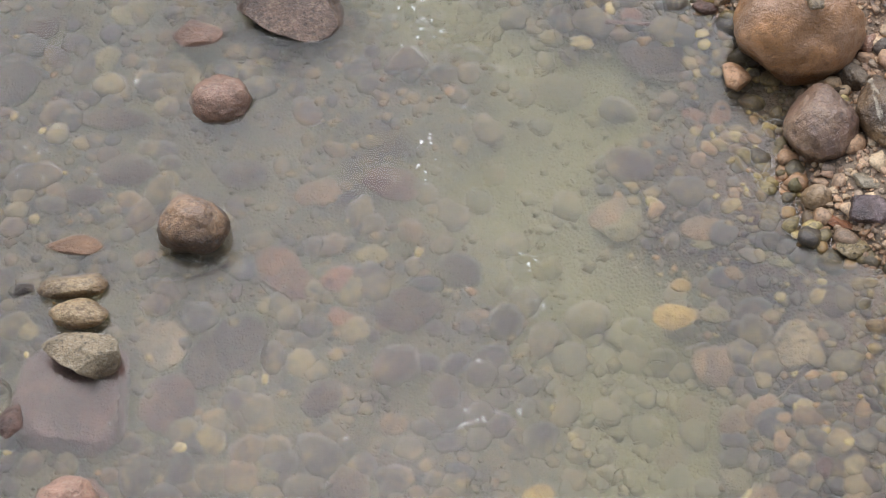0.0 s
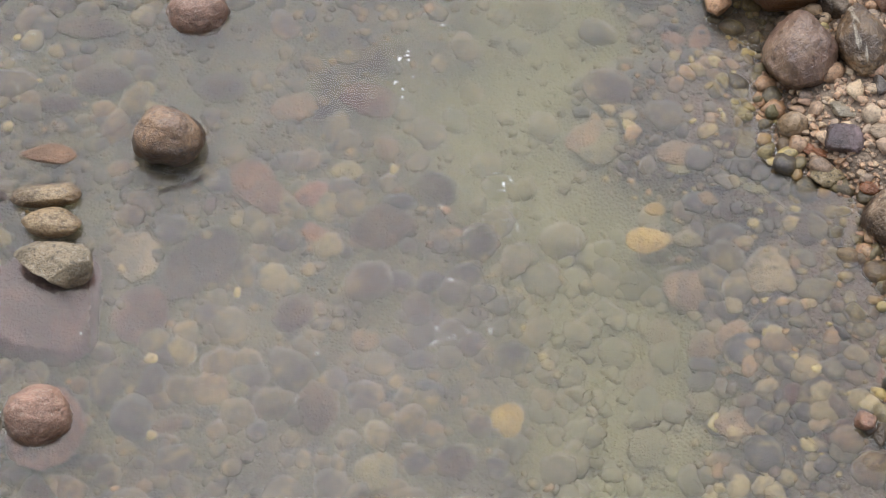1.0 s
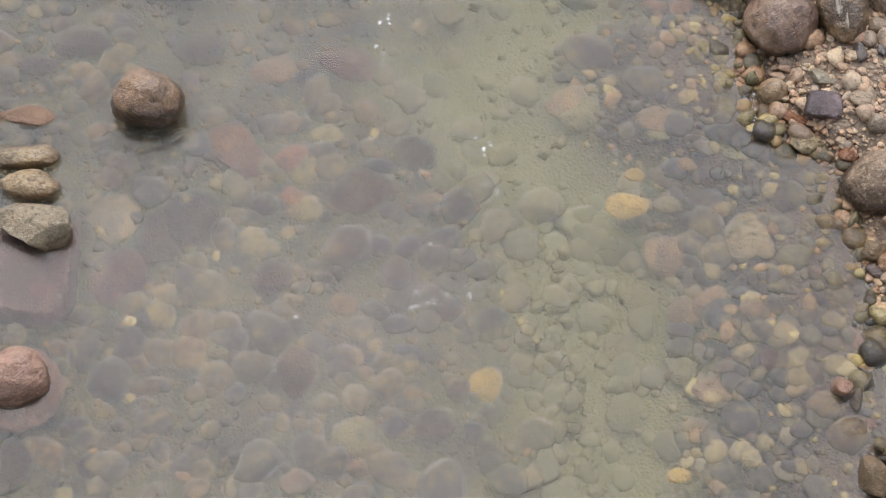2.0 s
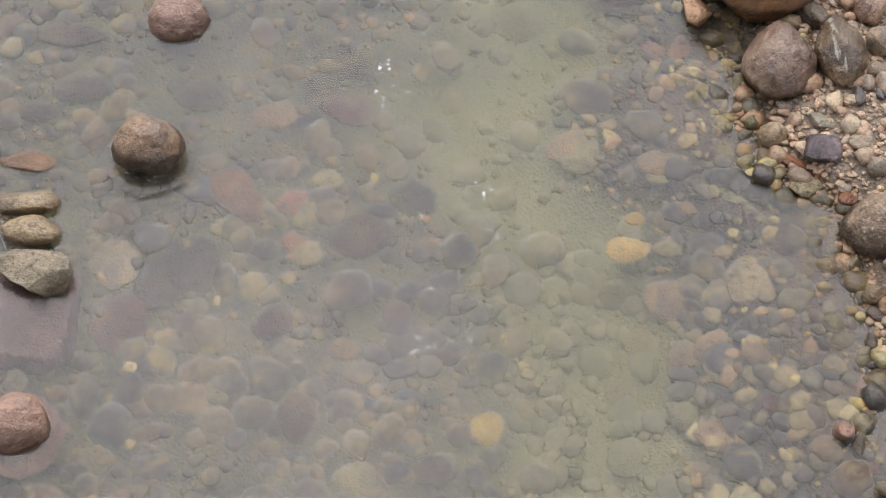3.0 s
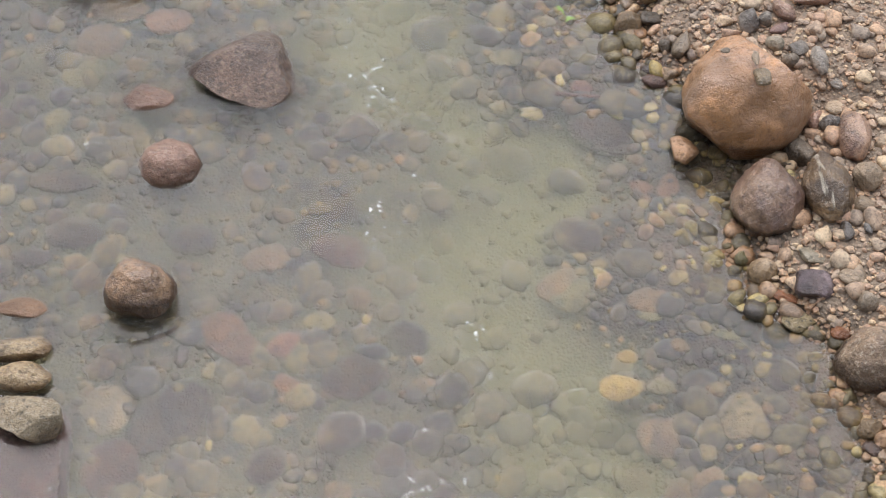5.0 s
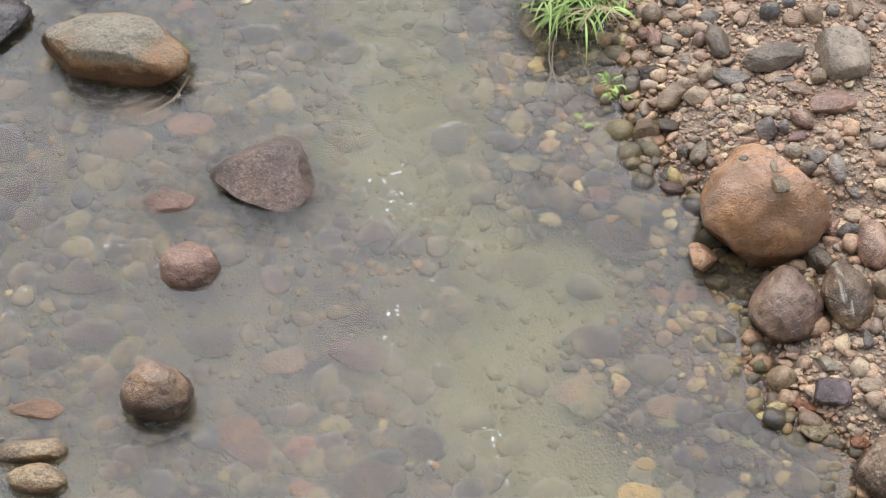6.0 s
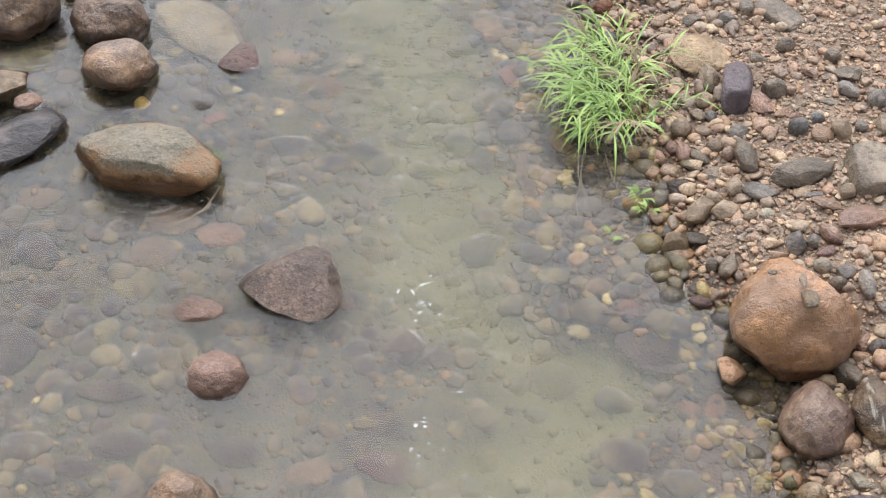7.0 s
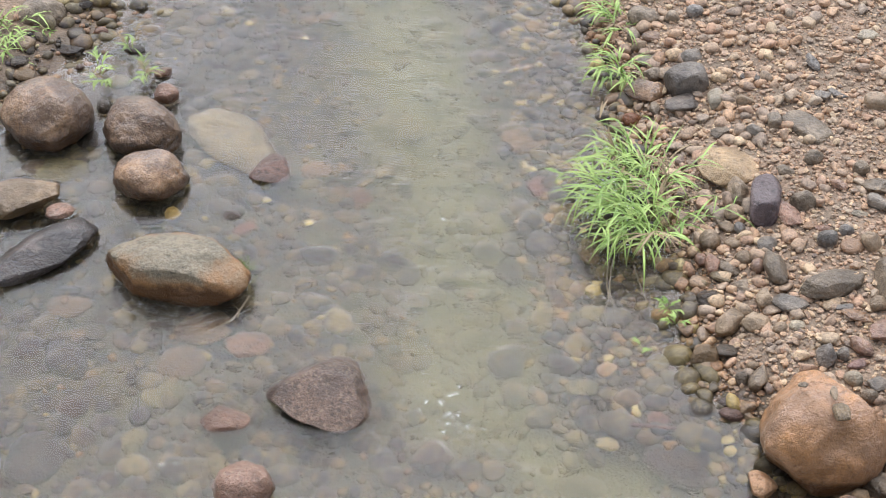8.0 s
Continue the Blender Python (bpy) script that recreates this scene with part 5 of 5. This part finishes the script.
def stem(bm, points, thick):
    """A thin three-sided stem through the points."""
    rings = []
    for i, p in enumerate(points):
        r = thick * (1 - 0.6 * i / (len(points) - 1))
        rings.append([bm.verts.new(p + Vector((math.cos(k * 2.094) * r, math.sin(k * 2.094) * r, 0))) for k in range(3)])
    for low, high in zip(rings, rings[1:]):
        for k in range(3):
            bm.faces.new((low[k], low[(k + 1) % 3], high[(k + 1) % 3], high[k]))


def grass_tuft(label, x, y, z, spread, shoots, length, seed, lean=math.pi, dry=0.12):
    """A tuft: an Empty at its base, and leafy shoots that lean out over the water."""
    rng = random.Random(seed)
    tuft = new("grass_tuft")
    tuft.matrix_world = pose(x, y, z)
    tagged(tuft, label, "grass", "grass tufts")
    for i in range(shoots):
        bm, stalk = bmesh.new(), bmesh.new()
        turn, far = rng.uniform(0, 6.283), spread * math.sqrt(rng.random())
        p = Vector((math.cos(turn) * far, math.sin(turn) * far * 1.3, 0))
        head = lean + rng.gauss(0, 0.9) if rng.random() < 0.6 else rng.uniform(0, 6.283)
        steep, tall = rng.uniform(0.6, 1.45), length * rng.uniform(0.45, 0.95)
        line = [p.copy()]
        for k in range(6):
            p = p + (Vector((math.cos(head), math.sin(head), 0)) * math.cos(steep) + Vector((0, 0, math.sin(steep)))) * tall / 6
            steep -= rng.uniform(0.02, 0.16)
            head += rng.gauss(0, 0.08)
            line.append(p.copy())
            if k > 0:
                for _ in range(1 if rng.random() < 0.7 else 2):
                    blade(bm, p, head + rng.choice((-1, 1)) * rng.uniform(0.2, 1.1), length * rng.uniform(0.35, 0.72), rng.uniform(0.0035, 0.0068), steep * rng.uniform(0.4, 1.0), rng.uniform(0.5, 2.0))
        stem(stalk, line, 0.0022)
        withered = rng.random() < dry
        material = DRY if withered else GRASS
        shoot = part("stem", stalk, material, tuft)
        part("leaves", bm, material, shoot, "withered straw-coloured grass leaves" if withered else "")
    return tuft


grass_tuft("lush green grass tuft at the edge of the stream", 0.868, 6.287, 0.030, 0.15, 50, 0.37, 1, lean=3.7)
grass_tuft("lush green grass tuft at the edge of the stream", 0.838, 6.580, 0.030, 0.12, 26, 0.35, 2, lean=3.3)
grass_tuft("small sprig of green grass in the shallow water", 0.557, 6.571, 0.030, 0.03, 4, 0.2, 3, lean=2.6)
grass_tuft("thin grass tuft among the bank stones", 0.841, 8.064, 0.030, 0.07, 14, 0.26, 4, lean=3.4)
grass_tuft("thin grass tuft among the bank stones", 0.795, 7.542, 0.030, 0.06, 12, 0.26, 5, lean=3.6)
grass_tuft("few grass blades rooted in the shallow water", 0.906, 5.669, 0.030, 0.03, 5, 0.07, 6)
grass_tuft("few grass blades rooted in the shallow water", 0.786, 5.411, 0.030, 0.02, 3, 0.06, 7)
grass_tuft("few grass blades rooted in the shallow water", 0.935, 5.554, 0.030, 0.02, 3, 0.07, 14)
grass_tuft("grass tuft on the stony margin of the stream", -2.620, 7.794, 0.030, 0.07, 12, 0.24, 8, lean=0.2)
grass_tuft("grass tuft on the stony margin of the stream", -2.604, 7.593, 0.030, 0.05, 8, 0.2, 9, lean=0.2)
grass_tuft("small grass sprig among wet stones", -1.968, 7.392, 0.030, 0.03, 5, 0.12, 10)
grass_tuft("small grass sprig among wet stones", -1.887, 7.761, 0.030, 0.04, 5, 0.12, 11, dry=0.4)
grass_tuft("small grass sprig among wet stones", -1.752, 7.454, 0.030, 0.04, 7, 0.12, 12, dry=0.4)
grass_tuft("small grass sprig among wet stones", -2.397, 7.860, 0.030, 0.03, 5, 0.1, 13)
grass_tuft("small grass sprig among wet stones", -2.025, 7.567, 0.030, 0.03, 4, 0.12, 15)


def strand(name, label, category, material, thick, *points):
    """A thin root or twig through a few points."""
    cu = bpy.data.curves.new(name, "CURVE")
    cu.dimensions, cu.bevel_depth, cu.bevel_resolution = "3D", thick, 2
    sp = cu.splines.new("NURBS")
    sp.points.add(len(points) - 1)
    for i, (p, q) in enumerate(zip(sp.points, points)):
        p.co, p.radius = (*q, 1), 1.0 - 0.6 * i / (len(points) - 1)
    sp.order_u, sp.use_endpoint_u = 3, True
    cu.materials.append(material)
    return tagged(new(name, cu), label, category)


strand("root", "thin pale root trailing in the water", "root", ROOT, 0.005, (0.689, 6.124, 0.000), (0.640, 5.928, -0.020), (0.658, 5.767, -0.020), (0.615, 5.675, -0.030), (0.641, 5.541, -0.030))
strand("root", "thin pale root trailing in the water", "root", ROOT, 0.004, (0.685, 6.039, 0.000), (0.649, 5.847, -0.020), (0.676, 5.709, -0.020), (0.669, 5.626, -0.030))
strand("root", "thin pale root trailing in the water", "root", ROOT, 0.004, (0.781, 6.001, 0.000), (0.804, 5.812, -0.020), (0.871, 5.657, -0.020), (0.949, 5.513, -0.030), (0.962, 5.366, -0.030))
strand("root", "thin pale root trailing in the water", "root", ROOT, 0.0035, (0.956, 5.763, 0.000), (0.966, 5.576, -0.010), (0.937, 5.432, -0.020), (0.968, 5.294, -0.030))
strand("twig", "pale bare twig drifting beside the granite boulder", "twig", ROOT, 0.006, (-1.008, 5.723, -0.005), (-1.044, 5.589, -0.010), (-1.113, 5.524, -0.020), (-1.189, 5.475, -0.030))
strand("twig", "pale bare twig drifting beside the granite boulder", "twig", ROOT, 0.004, (-1.043, 5.581, -0.010), (-1.029, 5.634, -0.008), (-1.074, 5.664, -0.008))
strand("stick", "reddish stick lying under the stream water", "stick", STONE["redbrown"], 0.013, (0.706, 4.982, -0.050), (0.850, 4.964, -0.050), (0.970, 4.957, -0.045), (1.090, 4.949, -0.040))
strand("twig", "pale twig lying under the stream water", "twig", ROOT, 0.0035, (1.309, 3.661, -0.020), (1.351, 3.619, -0.020), (1.379, 3.588, -0.020), (1.430, 3.572, -0.020))
strand("twig", "pale twig lying under the stream water", "twig", ROOT, 0.0035, (1.153, 3.076, -0.030), (1.197, 3.100, -0.030), (1.222, 3.138, -0.030), (1.255, 3.162, -0.030))


# ---- foam ----
FOAM = plain_material("white_foam", (0.55, 0.55, 0.53), (0.75, 0.75, 0.73), 60.0, 0.5)


def foam(line, count, spread, seed):
    """Flecks of foam that drift down the current: single bubbles and small rafts of them, past counting."""
    rng = random.Random(seed)
    bm = bmesh.new()
    for _ in range(count):
        i = rng.randrange(len(line) - 1)
        f = rng.random()
        x = line[i][0] * (1 - f) + line[i + 1][0] * f + rng.gauss(0, spread)
        y = line[i][1] * (1 - f) + line[i + 1][1] * f + rng.gauss(0, spread)
        for k in range(rng.choice((1, 1, 1, 1, 2, 3, 6))):
            r = rng.uniform(0.0013, 0.0032) * rng.choice((1, 1, 1, 1.7))
            m = pose(x + rng.gauss(0, 0.007) * (k > 0), y + rng.gauss(0, 0.009) * (k > 0), 0.001, 0, 0, rng.uniform(0, 360)) @ Matrix.Diagonal((r, r * rng.uniform(0.8, 1.5), r * 0.5, 1))
            bmesh.ops.create_icosphere(bm, subdivisions=1, radius=1.0, matrix=m)
    me = bpy.data.meshes.new("foam")
    bm.to_mesh(me)
    bm.free()
    me.shade_smooth()
    me.materials.append(FOAM)
    return tagged(new("foam", me), "white foam flecks drifting on the stream", "foam", kind="stuff")


foam(((-0.31, 7.89), (-0.09, 6.83), (-0.16, 5.97), (-0.27, 5.61), (-0.11, 5.17), (-0.01, 4.83)), 150, 0.06, 1)
foam(((-0.09, 4.32), (0.17, 4.01), (0.31, 3.79), (0.26, 3.61), (0.36, 3.49)), 60, 0.045, 2)
foam(((0.03, 3.66), (0.13, 3.26), (0.24, 3.06), (0.04, 3.00), (-0.00, 2.80)), 50, 0.05, 3)
foam(((-1.13, 4.93), (-1.45, 4.34), (-1.61, 4.26)), 30, 0.08, 4)
foam(((-0.05, 5.3), (0.02, 4.7), (-0.06, 4.2), (0.06, 3.7)), 60, 0.12, 5)
foam(((-1.2, 4.2), (-0.9, 3.4), (-0.5, 3.0), (-0.7, 2.6)), 30, 0.25, 6)
